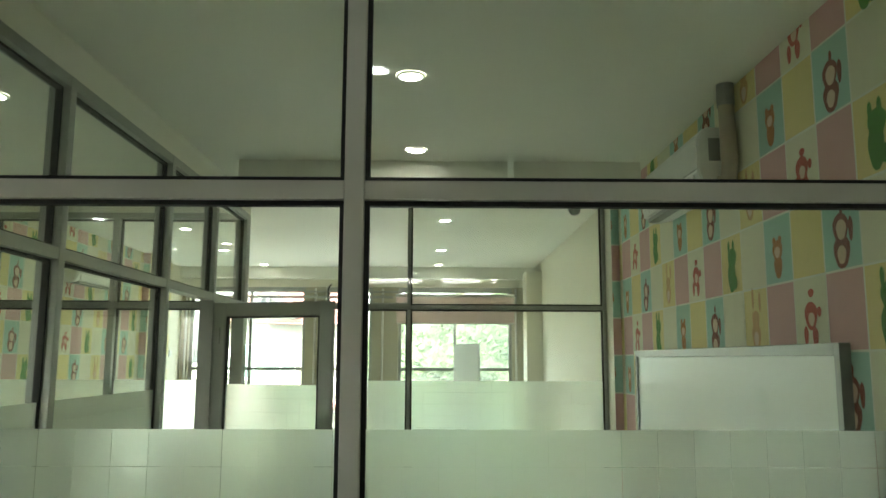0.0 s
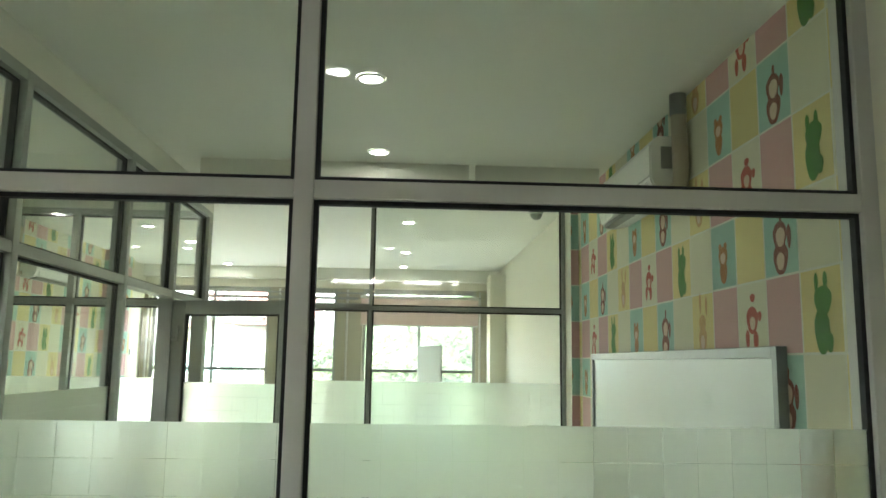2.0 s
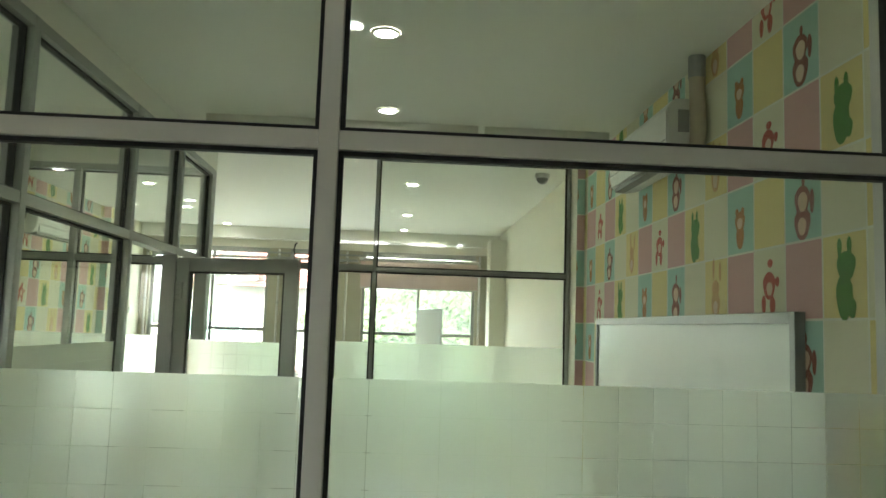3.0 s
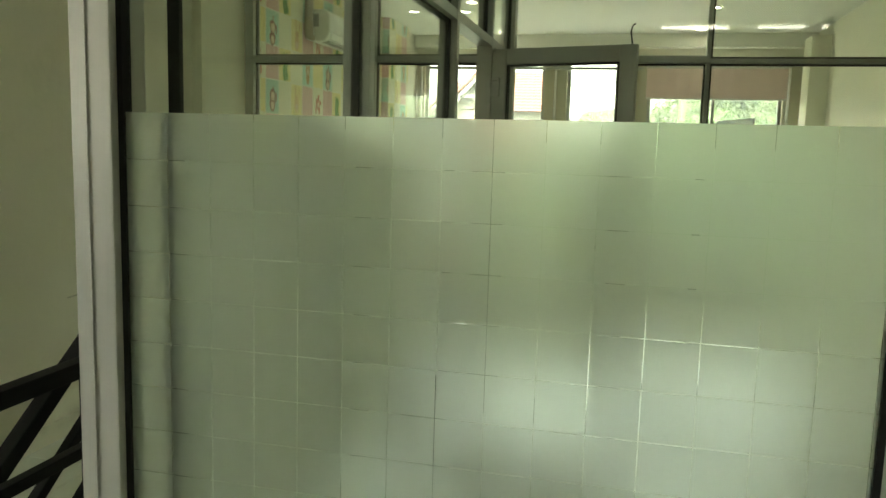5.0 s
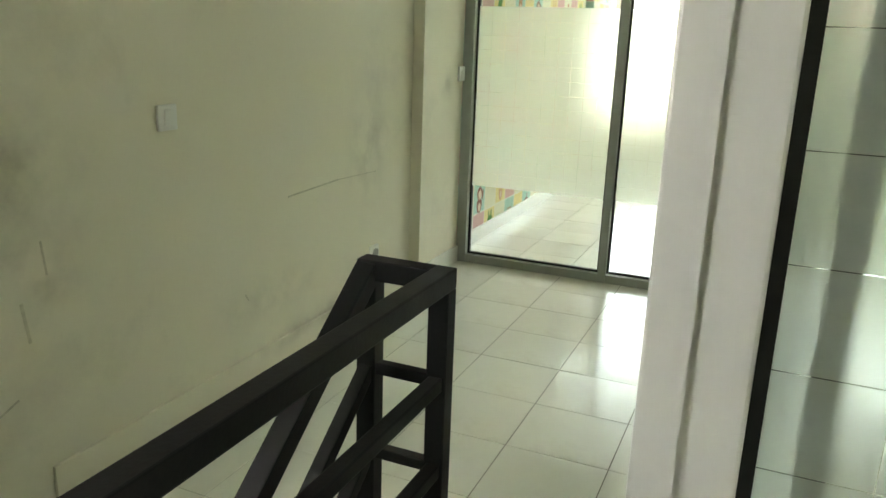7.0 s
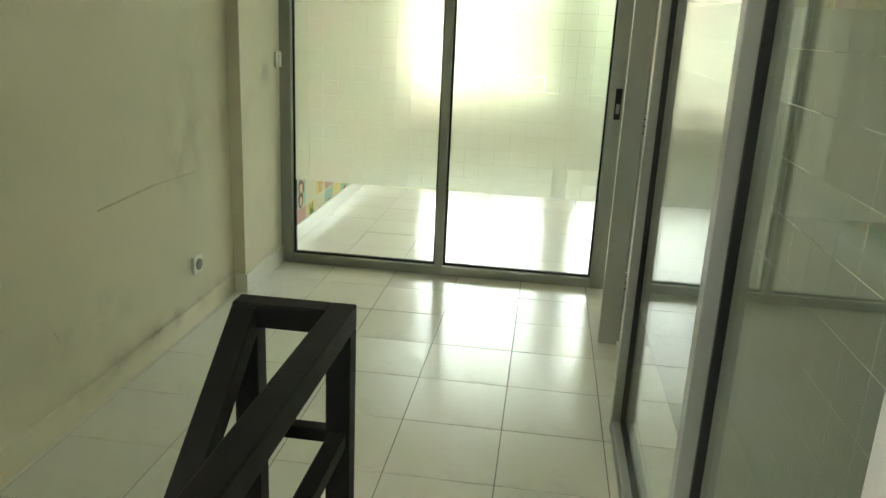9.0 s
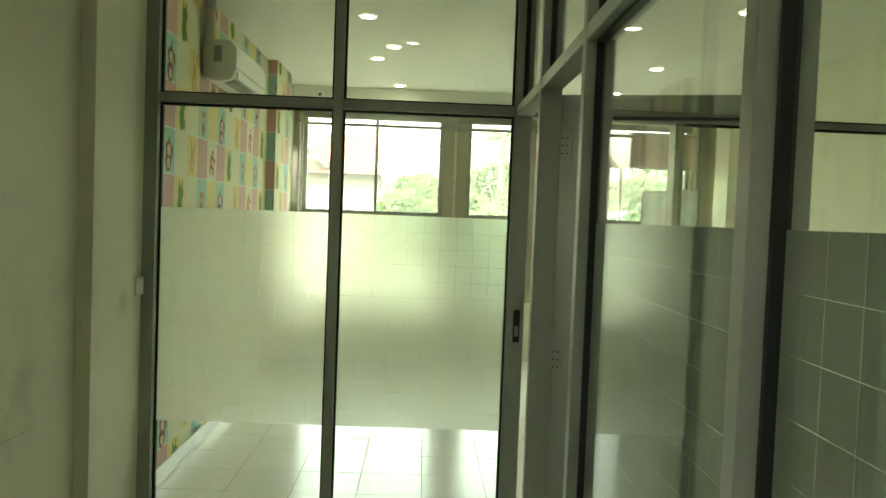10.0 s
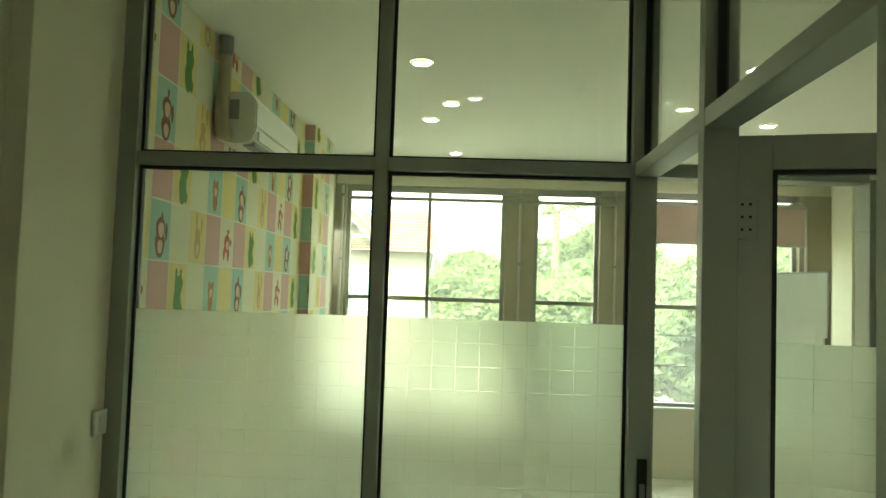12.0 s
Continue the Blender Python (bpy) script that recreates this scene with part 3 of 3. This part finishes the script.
def downlight(at, proto=[]):
    if not proto:
        r = root("downlight", (0, 0, 0), "lit round recessed ceiling downlight with white rim", "lamp", "ceiling downlights")
        bm = bmesh.new()
        n = 28
        ring = [[bm.verts.new((rad * math.cos(k * math.tau / n), rad * math.sin(k * math.tau / n), z)) for k in range(n)] for rad, z in ((0.062, 0.0), (0.06, -0.006), (0.048, -0.008), (0.046, -0.003))]
        for r0, r1 in zip(ring, ring[1:]):
            for k in range(n):
                bm.faces.new((r0[k], r0[(k + 1) % n], r1[(k + 1) % n], r1[k]))
        part("rim", bm, PLASTIC, r, smooth=True)
        part("lens", disc(bmesh.new(), (0, 0), 0.047, -0.005, -0.002), LAMP, r, "bright frosted lens")
        proto.append(r)
        r.location = at
        return r
    return copy_thing(proto[0], Matrix.Translation(at))


for x, y in ((1.293, 1.32), (1.289, 2.48), (1.48, 4.72), (1.46, 6.55), (1.44, 7.85), (-0.755, 6.12), (-0.767, 7.92), (-0.89, 5.22), (-0.915, 6.6), (1.16, -1.29), (-0.6, 1.6)):
    downlight((x, y, ZC - 0.001))


def air_conditioner(x, face, y0, y1, z0, z1, d, label):
    """Split unit on a wall; face is the side into which it stands out."""
    r = root("air_conditioner", (x, y0, z0), label, "air conditioner", "air conditioners")
    prof = [(0, z0 + 0.02), (0.0, z1), (d * 0.8, z1), (d, z1 - 0.05), (d, z0 + 0.075), (d * 0.86, z0 + 0.015), (d * 0.55, z0)]
    bm = bmesh.new()
    ends = [[bm.verts.new((x + face * u, y, v)) for u, v in prof] for y in (y0, y1)]
    for k in range(len(prof)):
        bm.faces.new((ends[0][k], ends[0][(k + 1) % len(prof)], ends[1][(k + 1) % len(prof)], ends[1][k]))
    bm.faces.new(ends[0][::-1])
    bm.faces.new(ends[1])
    bmesh.ops.bevel(bm, geom=bm.edges[:], offset=0.008, segments=2, affect="EDGES")
    part("body", bm, PLASTIC, r, smooth=False)
    bm = beam(bmesh.new(), (x + face * d * 0.99, y0 + 0.05, z0 + 0.045), (x + face * d * 0.99, y1 - 0.05, z0 + 0.045), 0.012, 0.05)
    part("louver", bm, PLASTIC, r, "white air flap")
    part("outlet_slot", boxes(((x + face * d * 0.6, y0 + 0.06, z0 - 0.002), (x + face * d * 0.9, y1 - 0.06, z0 + 0.02))), PLASTIC_GREY, r, "dark outlet slot")
    part("front_seam", boxes(((x + face * (d - 0.001), y0 + 0.01, z0 + 0.085), (x + face * (d + 0.002), y1 - 0.01, z0 + 0.089))), PLASTIC_GREY, r)
    part("rating_label", boxes(((x + face * 0.07, y0 - 0.002, z0 + 0.12), (x + face * 0.12, y0 + 0.001, z0 + 0.22))), PLASTIC_GREY, r, "small grey rating label")
    ya = y0 - 0.035
    bm = tube(bmesh.new(), [(x + face * 0.05, ya, ZC - 0.003), (x + face * 0.05, ya - 0.005, z1), (x + face * 0.045, ya - 0.005, z0 + 0.12), (x + face * 0.05, ya, z0 + 0.04), (x + face * 0.07, y0 + 0.004, z0 + 0.03)],
              [0.032, 0.034, 0.036, 0.034, 0.026], 14)
    part("pipe_bundle", bm, PIPE_WRAP, r, "beige wrapped pipe bundle", smooth=True)
    part("pipe_collar", tube(bmesh.new(), [(x + face * 0.05, ya, ZC - 0.1), (x + face * 0.05, ya, ZC - 0.003)], 0.037, 14), BOARD_RIM, r)
    return r


air_conditioner(XR, -1, 1.43, 2.33, 2.42, 2.69, 0.17, "white wall air conditioner on pastel wallpaper")
air_conditioner(XL, 1, 4.88, 5.78, 2.34, 2.6, 0.21, "white wall air conditioner beside the street room ceiling")

# whiteboard
wb = root("whiteboard", (XR, 1.8, 0.6), "large smudged whiteboard with a worn metal rim", "whiteboard")
WX, WY0, WY1, WZ0, WZ1 = XR - 0.035, 0.62, 3.08, 0.56, 1.75
part("panel", boxes(((WX + 0.006, WY0 + 0.03, WZ0 + 0.03), (XR - 0.002, WY1 - 0.03, WZ1 - 0.03))), BOARD, wb, "greyed writing surface with wiped smears")
for a, c in (((WY0, WZ0), (WY0 + 0.035, WZ1)), ((WY1 - 0.035, WZ0), (WY1, WZ1)), ((WY0 + 0.035, WZ0), (WY1 - 0.035, WZ0 + 0.035)), ((WY0 + 0.035, WZ1 - 0.04), (WY1 - 0.035, WZ1))):
    part("rim", boxes(((WX - 0.004, a[0], a[1]), (XR, c[0], c[1])), bevel=0.003), BOARD_RIM, wb)

# mobile board near the street window, turned to the side wall
BA, BB = Vector((1.635, 7.39, 0)), Vector((1.872, 6.53, 0))
BM = (BA + BB) / 2
BD = (BB - BA).normalized()
BN = Vector((0, 0, 1)).cross(BD)
mb = root("flip_board", tuple(BM), "pale freestanding writing board on a thin metal stand", "board")


def along(u, n, z):
    return tuple(BM + BD * u + BN * n + Vector((0, 0, z)))


part("board", beam(bmesh.new(), along(-0.44, 0, 1.45), along(0.44, 0, 1.45), 0.014, 0.8), BOARD, mb, "greyed white writing surface")
for z in (1.045, 1.855):
    part("rim", beam(bmesh.new(), along(-0.45, 0, z), along(0.45, 0, z), 0.022, 0.014), BOARD_RIM, mb)
for u in (-0.447, 0.447):
    part("rim", beam(bmesh.new(), along(u, 0, 1.045), along(u, 0, 1.855), 0.014, 0.022), BOARD_RIM, mb)
    part("leg", beam(bmesh.new(), along(u, -0.02, 0.02), along(u, -0.02, 1.4), 0.02, 0.02), BOARD_RIM, mb)
    part("foot", beam(bmesh.new(), along(u, -0.25, 0.012), along(u, 0.25, 0.012), 0.022, 0.022), BOARD_RIM, mb)

# dome camera under the ceiling
dc = root("dome_camera", (2.47, 4.05, ZC), "small grey dome security camera under the ceiling", "security camera")
part("base", disc(bmesh.new(), (2.47, 4.05), 0.055, ZC - 0.035, ZC - 0.001), PLASTIC, dc)
bm = bmesh.new()
bmesh.ops.create_uvsphere(bm, u_segments=18, v_segments=10, radius=0.047)
bmesh.ops.delete(bm, geom=[v for v in bm.verts if v.co.z > 0.001], context="VERTS")
bmesh.ops.translate(bm, vec=(2.47, 4.05, ZC - 0.034), verts=bm.verts)
part("dome", bm, PLASTIC_GREY, dc, "smoky grey dome", smooth=True)
dc2 = root("wall_camera", (-1.6, YF - 0.16, 2.78), "small white camera on the beam", "security camera")
part("housing", boxes(((-1.64, YF - 0.2, 2.74), (-1.56, YF - 0.14, 2.8)), bevel=0.008), PLASTIC, dc2)
part("lens", tube(bmesh.new(), [(-1.6, YF - 0.205, 2.77), (-1.6, YF - 0.198, 2.77)], 0.014, 14), GASKET, dc2)


# ---- wallpaper ----
SEQ = [("teal", "brown"), ("cream", None), ("yellow", "tan"), ("pink", None), ("cream", "red"), ("pink", None), ("yellow", "green"), ("cream", None), ("teal", "orange"), ("yellow", None)]
PM = [PAPER_WHITE] + [PAPER[k] for k in ("pink", "teal", "yellow", "cream")] + [MOTIF[k] for k in ("brown", "green", "red", "tan", "orange", "pale")]
PIDX = {"pink": 1, "teal": 2, "yellow": 3, "cream": 4, "brown": 5, "green": 6, "red": 7, "tan": 8, "orange": 9, "pale": 10}
SHAPES = {  # ellipses: centre u, v, radii, tone, lean
    "brown": [(0, -0.075, 0.05, 0.055, 0), (0, 0.0, 0.047, 0.05, 0), (0.06, -0.01, 0.014, 0.04, 0), (0.01, 0.06, 0.01, 0.02, 0), (0.005, -0.005, 0.03, 0.033, 1), (0, -0.085, 0.026, 0.03, 1)],
    "green": [(0, -0.06, 0.042, 0.07, 0), (0.012, 0.02, 0.048, 0.045, 0), (-0.02, 0.07, 0.012, 0.03, 0), (0.03, 0.07, 0.012, 0.03, 0), (0.04, -0.09, 0.02, 0.03, 0)],
    "red": [(0, -0.01, 0.045, 0.05, 0), (-0.04, -0.07, 0.016, 0.035, 0), (0.025, -0.075, 0.02, 0.035, 0), (0.06, 0.0, 0.014, 0.018, 0), (0.01, 0.06, 0.02, 0.015, 0), (0.005, -0.02, 0.022, 0.024, 1)],
    "tan": [(0, -0.06, 0.042, 0.055, 0), (0, 0.0, 0.036, 0.036, 0), (-0.02, 0.075, 0.011, 0.045, 0), (0.045, 0.06, 0.012, 0.04, 0), (0, -0.07, 0.022, 0.03, 1)],
    "orange": [(0, -0.07, 0.034, 0.045, 0), (0, -0.01, 0.042, 0.042, 0), (-0.025, 0.03, 0.014, 0.016, 0), (0.025, 0.03, 0.014, 0.016, 0), (0, -0.015, 0.024, 0.022, 1)],
}


def wallpaper(name, place, out, u0, u1, z0, z1, phase, cell, sense, even, odd, label):
    """A papered stretch: place(u, z, d) gives the world point, d standing off the wall."""
    bm = bmesh.new()
    def quad(a, c, e, f, d, mi):
        face = bm.faces.new([bm.verts.new(place(u, z, d)) for u, z in ((a, e), (c, e), (c, f), (a, f))])
        face.material_index = mi
    quad(u0, u1, z0, z1, 0.0015, 0)
    ch, zbase, g = 0.255, 1.979, 0.004
    for k in range(math.floor((u0 - phase) / cell), math.ceil((u1 - phase) / cell)):
        for r in range(math.floor((z0 - zbase) / ch), math.ceil((z1 - zbase) / ch)):
            colour, motif = SEQ[((even if r % 2 else odd) + sense * k) % 10]
            a, c = max(u0, phase + k * cell + g), min(u1, phase + (k + 1) * cell - g)
            e, f = max(z0, zbase + r * ch + g), min(z1, zbase + (r + 1) * ch - g)
            if c - a < 0.01 or f - e < 0.01:
                continue
            quad(a, c, e, f, 0.0022, PIDX[colour])
            if not motif:
                continue
            cu, cv, lift = phase + (k + 0.5) * cell, zbase + (r + 0.5) * ch + 0.005, 0.0
            sway = 1 + 0.12 * math.sin(3.1 * k + 1.7 * r)
            for du, dv, ru, rv, tone in SHAPES[motif]:
                lift += 0.00025
                pts = [(cu + sense * (du + ru * math.cos(t) * (1 + 0.1 * math.sin(3 * t))), cv + sway * dv + rv * math.sin(t)) for t in [j * math.tau / 14 for j in range(14)]]
                pts = [(min(max(p[0], u0), u1), min(max(p[1], z0), z1)) for p in pts]
                if max(p[0] for p in pts) - min(p[0] for p in pts) < 0.004 or max(p[1] for p in pts) - min(p[1] for p in pts) < 0.004:
                    continue
                face = bm.faces.new([bm.verts.new(place(p[0], p[1], 0.0028 + lift)) for p in pts])
                face.material_index = 10 if tone else PIDX[motif]
    me = bpy.data.meshes.new(name)
    bm.to_mesh(me)
    bm.free()
    for m in PM:
        me.materials.append(m)
    return tagged(new(name, me), label, kind="structure")


LABEL = "pastel checked wallpaper with small coloured figures"
wallpaper("wallpaper_east", lambda u, z, d: (XR - d, u, z), 0, 0.05, 3.56, 0.1, ZC, 0.515, 0.228, -1, 5, 10, LABEL)
wallpaper("wallpaper_east_pilaster", lambda u, z, d: (u, 3.56 - d, z), 0, 2.632, XR, 0.0, ZC, 2.5, 0.2, 1, 3, 8, LABEL)
wallpaper("wallpaper_west", lambda u, z, d: (XL + d, u, z), 0, YP + 0.05, 6.88, 0.1, ZC, 4.165, 0.218, 1, 0, 5, LABEL)
wallpaper("wallpaper_west_pilaster_side", lambda u, z, d: (u, 6.88 - d, z), 0, XL + 0.001, -1.81, 0.0, ZC, XL, 0.218, 1, 3, 8, LABEL)
wallpaper("wallpaper_west_pilaster", lambda u, z, d: (-1.81 + d, u, z), 0, 6.88, 7.6, 0.0, ZC, 6.88, 0.218, 1, 6, 1, LABEL)


# ---- outside ----
GZ = -3.6
structure("ground", boxes(((-400, YF + 1.5, GZ - 0.5), (400, 900, GZ))), GROUND, "earth and grass beyond the street")
structure("road", boxes(((-120, YF + 3, GZ), (120, YF + 11, GZ + 0.02))), ASPHALT, "asphalt street in front of the building")
structure("canopy", boxes(((-3, YF + 0.2, -0.35), (4, YF + 1.5, -0.2))), CONCRETE, "concrete canopy slab below the windows")


def house(x, y, w, d, eave, ridge, label):
    r = root("house", (x, y, GZ), label, "house", "houses across the street")
    x0, x1, y1 = x - w / 2, x + w / 2, y + d
    part("wall", boxes(((x0, y, GZ), (x1, y1, eave))), FACADE, r)
    # gable to the street over the west half, long slope beside it
    xm, o = x0 + w * 0.28, 0.5
    bm = bmesh.new()
    def slab(pts, t=0.12):
        lo = [bm.verts.new(p) for p in pts]
        hi = [bm.verts.new((p[0], p[1], p[2] + t)) for p in pts]
        n = len(pts)
        bm.faces.new(lo[::-1])
        bm.faces.new(hi)
        for k in range(n):
            bm.faces.new((lo[k], lo[(k + 1) % n], hi[(k + 1) % n], hi[k]))
    slab([(x0 - o, y - o, eave - 0.2), (xm, y - o, ridge - 0.4), (xm, y1, ridge - 0.4), (x0 - o, y1, eave - 0.2)])
    slab([(xm, y - o, ridge - 0.4), (xm + w * 0.28, y - o, eave + 0.3), (xm + w * 0.28, y1, eave + 0.3), (xm, y1, ridge - 0.4)])
    roof = part("roof", bm, ROOF, r, "weathered red clay tile roof")
    bm = bmesh.new()
    a, c = Vector((xm, y - o, eave - 0.1)), Vector((x1 + o, y - o, eave - 0.1))
    e, f = Vector((xm, y + d / 2, ridge)), Vector((x1 - w * 0.12, y + d / 2, ridge))
    rows, cols = 14, 30
    grid = []
    for i in range(rows):
        for s in (0, 1):
            t = (i + s) / rows
            grid.append([bm.verts.new(a.lerp(e, t).lerp(c.lerp(f, t), j / cols) + Vector((0, 0, (0.06 if not s else 0.0) + 0.03 * (j % 2)))) for j in range(cols + 1)])
    for g0, g1 in zip(grid, grid[1:]):
        for j in range(cols):
            bm.faces.new((g0[j], g0[j + 1], g1[j + 1], g1[j]))
    part("tile_courses", bm, ROOF, roof)
    bm = bmesh.new()
    v = [bm.verts.new(p) for p in ((x0, y - 0.02, eave - 0.05), (xm + w * 0.26, y - 0.02, eave + 0.2), (xm, y - 0.02, ridge - 0.5))]
    bm.faces.new(v)
    v2 = [bm.verts.new((p.co.x, y + 0.1, p.co.z)) for p in v]
    bm.faces.new(v2[::-1])
    part("gable", bm, FACADE, r)
    bm = bmesh.new()
    beam(bm, (x0, y - 0.4, eave), (xm, y - 0.4, ridge - 0.5), 0.1, 0.18)
    beam(bm, (xm, y - 0.4, ridge - 0.5), (xm + w * 0.26, y - 0.4, eave + 0.2), 0.1, 0.18)
    beam(bm, (xm, y - 0.4, ridge - 0.5), (xm, y - 0.4, eave), 0.1, 0.12)
    beam(bm, (x0 + w * 0.1, y - 0.4, eave + 0.5), (xm + w * 0.16, y - 0.4, eave + 0.5), 0.1, 0.12)
    part("gable_truss", bm, FACADE_DARK, r, "dark timber gable truss")
    for wx in (x0 + w * 0.15, x0 + w * 0.4):
        for wz in (eave - 2.2, eave - 5.2):
            win = part("window", boxes(((wx - 0.6, y - 0.06, wz), (wx + 0.6, y + 0.02, wz + 1.4)), bevel=0.02), PLASTIC, r)
            for k in (-1, 1):
                part("pane", boxes(((wx + k * 0.3 - 0.24, y - 0.075, wz + 0.08), (wx + k * 0.3 + 0.24, y - 0.05, wz + 1.32))), HOUSE_GLASS, win)
    part("awning", boxes(((x0 + w * 0.55, y - 1.2, eave - 3.2), (x1, y, eave - 3.05)), bevel=0.02), ROOF, r)
    return r


house(-4.25, 29, 4.2, 8, 3.05, 4.9, "cream two-storey house with a red tiled gable roof")
house(-8.4, 44, 6.4, 8, 3.0, 5.8, "further cream house with a red tiled roof")
house(-8.6, 57, 6, 8, 3.4, 6.2, "further cream house with a red tiled roof")


def foliage(bm, centre, radii, count, size, rng):
    for _ in range(count):
        d = Vector((rng.gauss(0, 1), rng.gauss(0, 1), rng.gauss(0, 1))).normalized() * rng.uniform(0.45, 1.0) ** 0.6
        p = Vector(centre) + Vector((d.x * radii[0], d.y * radii[1], d.z * radii[2]))
        a = Vector((rng.gauss(0, 1), rng.gauss(0, 1), rng.gauss(0, 0.7))).normalized()
        c = a.orthogonal().normalized()
        s = size * rng.uniform(0.6, 1.4)
        v = [bm.verts.new(p + q) for q in (-a * s, c * s * 0.45, a * s, -c * s * 0.45)]
        bm.faces.new(v)


def tree(x, y, height, spread, seed, leaf, size=0.13):
    rng = random.Random(seed)
    r = root("tree", (x, y, GZ), "leafy green tree across the street", "tree", "street trees")
    zt = GZ + height
    part("trunk", tube(bmesh.new(), [(x, y, GZ), (x + 0.1, y, GZ + height * 0.3), (x - 0.1, y, GZ + height * 0.6)], [0.22, 0.16, 0.1]), BARK, r)
    bm, lm = bmesh.new(), bmesh.new()
    for _ in range(11):
        ang, rad = rng.uniform(0, math.tau), rng.uniform(0.15, 0.85) * spread
        c = (x + rad * math.cos(ang), y + rad * math.sin(ang), zt - rng.uniform(0.12, 0.62) * height * (0.6 + 0.6 * rad / spread))
        tube(lm, [(x, y, GZ + height * 0.35), ((x + c[0]) / 2, (y + c[1]) / 2, c[2] - 0.8), c], [0.09, 0.06, 0.02], 6)
        s = rng.uniform(0.3, 0.5) * spread
        foliage(bm, c, (s, s, s * 0.75), 1100, size, rng)
    part("limbs", lm, BARK, r)
    part("crown", bm, leaf, r)
    return r


for i, (x, y, h, s) in enumerate(((0.6, 26, 6.3, 2.5), (3.4, 24, 6.4, 2.8), (6.6, 25, 7.2, 3.0), (-1.6, 40, 7.6, 2.6), (1.5, 36, 7.6, 3.0), (10.4, 27, 7.6, 3.2), (5.2, 33, 8.4, 3.2), (-3.4, 52, 8.0, 2.4), (9, 36, 8.6, 3.4), (14, 32, 8.4, 3.6), (2.2, 20, 5.6, 2.0), (5.0, 19.5, 5.4, 2.2))):
    tree(x, y, h, s, 40 + i, LEAF if i % 2 else LEAF_PALE)


def palm(x, y, height, seed):
    rng = random.Random(seed)
    r = root("palm_tree", (x, y, GZ), "tall coconut palm with drooping fronds", "palm")
    top = Vector((x, y, GZ + height))
    part("trunk", tube(bmesh.new(), [(x - 0.3, y, GZ), (x - 0.1, y, GZ + height * 0.5), tuple(top)], [0.2, 0.15, 0.12]), BARK, r)
    for i in range(15):
        ang, up, L = i * 2.4 + rng.uniform(-0.2, 0.2), rng.uniform(0.0, 0.9), rng.uniform(2.0, 2.7)
        d = Vector((math.cos(ang), math.sin(ang), 0))
        bm = bmesh.new()
        pts = [top + d * L * t + Vector((0, 0, L * (up * t - 0.9 * t * t))) for t in [k / 16 for k in range(17)]]
        tube(bm, [tuple(p) for p in pts], [0.03 - 0.0016 * k for k in range(17)], 5)
        side = d.cross(Vector((0, 0, 1)))
        for k in range(2, 17):
            for sgn in (-1, 1):
                tip = pts[k] + side * sgn * 0.45 * math.sin(math.pi * k / 18) + d * 0.2 - Vector((0, 0, 0.22))
                bm.faces.new([bm.verts.new(q) for q in (pts[k], pts[k - 1] * 0.4 + pts[k] * 0.6, tip)])
        part("frond", bm, LEAF_PALE, r)


palm(2.5, 30, 8.3, 5)

lp = root("street_lamp", (-2.0, 27, GZ), "grey street lamp with a long curved arm", "street lamp")
part("pole", tube(bmesh.new(), [(-2.0, 27, GZ), (-2.0, 27, 2.2)], [0.09, 0.06]), BOARD_RIM, lp)
part("arm", tube(bmesh.new(), [(-2.0, 27, 2.2), (-1.8, 27, 3.2), (-1.2, 27, 3.7), (0.6, 27, 4.2)], 0.045), BOARD_RIM, lp)
part("head", boxes(((0.5, 26.9, 4.14), (1.1, 27.1, 4.26)), bevel=0.03), PLASTIC, lp)


# ---- floor tiles ----
PX, PY, TX, TY = -0.785, 2.055, 0.36, 0.352
fl = structure("floor", boxes(((XL, STAIR_Y, -0.12), (XR, YF, -0.003)), ((STAIR_X, YB, -0.12), (XR, STAIR_Y, -0.003))), GROUT, "pale glazed tile floor")
shared = {}
loose = bmesh.new()
near = 0
for i in range(math.floor((XL - PX) / TX), math.ceil((XR - PX) / TX)):
    for k in range(math.floor((YB - PY) / TY), math.ceil((YF - PY) / TY)):
        x0, x1 = max(XL, PX + i * TX), min(XR, PX + (i + 1) * TX)
        y0, y1 = max(YB, PY + k * TY), min(YF, PY + (k + 1) * TY)
        if x0 < STAIR_X and y0 < STAIR_Y:
            if y1 <= STAIR_Y + 0.02 and x1 <= STAIR_X + 0.02:
                continue
            if y1 > STAIR_Y + 0.02:
                y0 = STAIR_Y
            else:
                x0 = STAIR_X
        w, d = round(x1 - x0 - 0.0035, 4), round(y1 - y0 - 0.0035, 4)
        if w < 0.01 or d < 0.01:
            continue
        if x0 < 0.05 and 0.3 < y0 or (x0 < 1.2 and y0 > 3.5):
            if (w, d) not in shared:
                bm = bmesh.new()
                box(bm, (-w / 2, -d / 2, -0.003), (w / 2, d / 2, 0.0), 0.0008)
                me = bpy.data.meshes.new("tile")
                bm.to_mesh(me)
                bm.free()
                me.materials.append(TILE)
                shared[(w, d)] = me
            t = new("tile", shared[(w, d)])
            t.location = ((x0 + x1) / 2, (y0 + y1) / 2, 0.0003 * math.sin(7.3 * i + 3.1 * k) - 0.0004)
            t.parent = fl
        else:
            box(loose, (x0 + 0.0017, y0 + 0.0017, -0.003), (x1 - 0.0017, y1 - 0.0017, -0.0004))
part("far_tiles", loose, TILE, fl, kind="stuff")
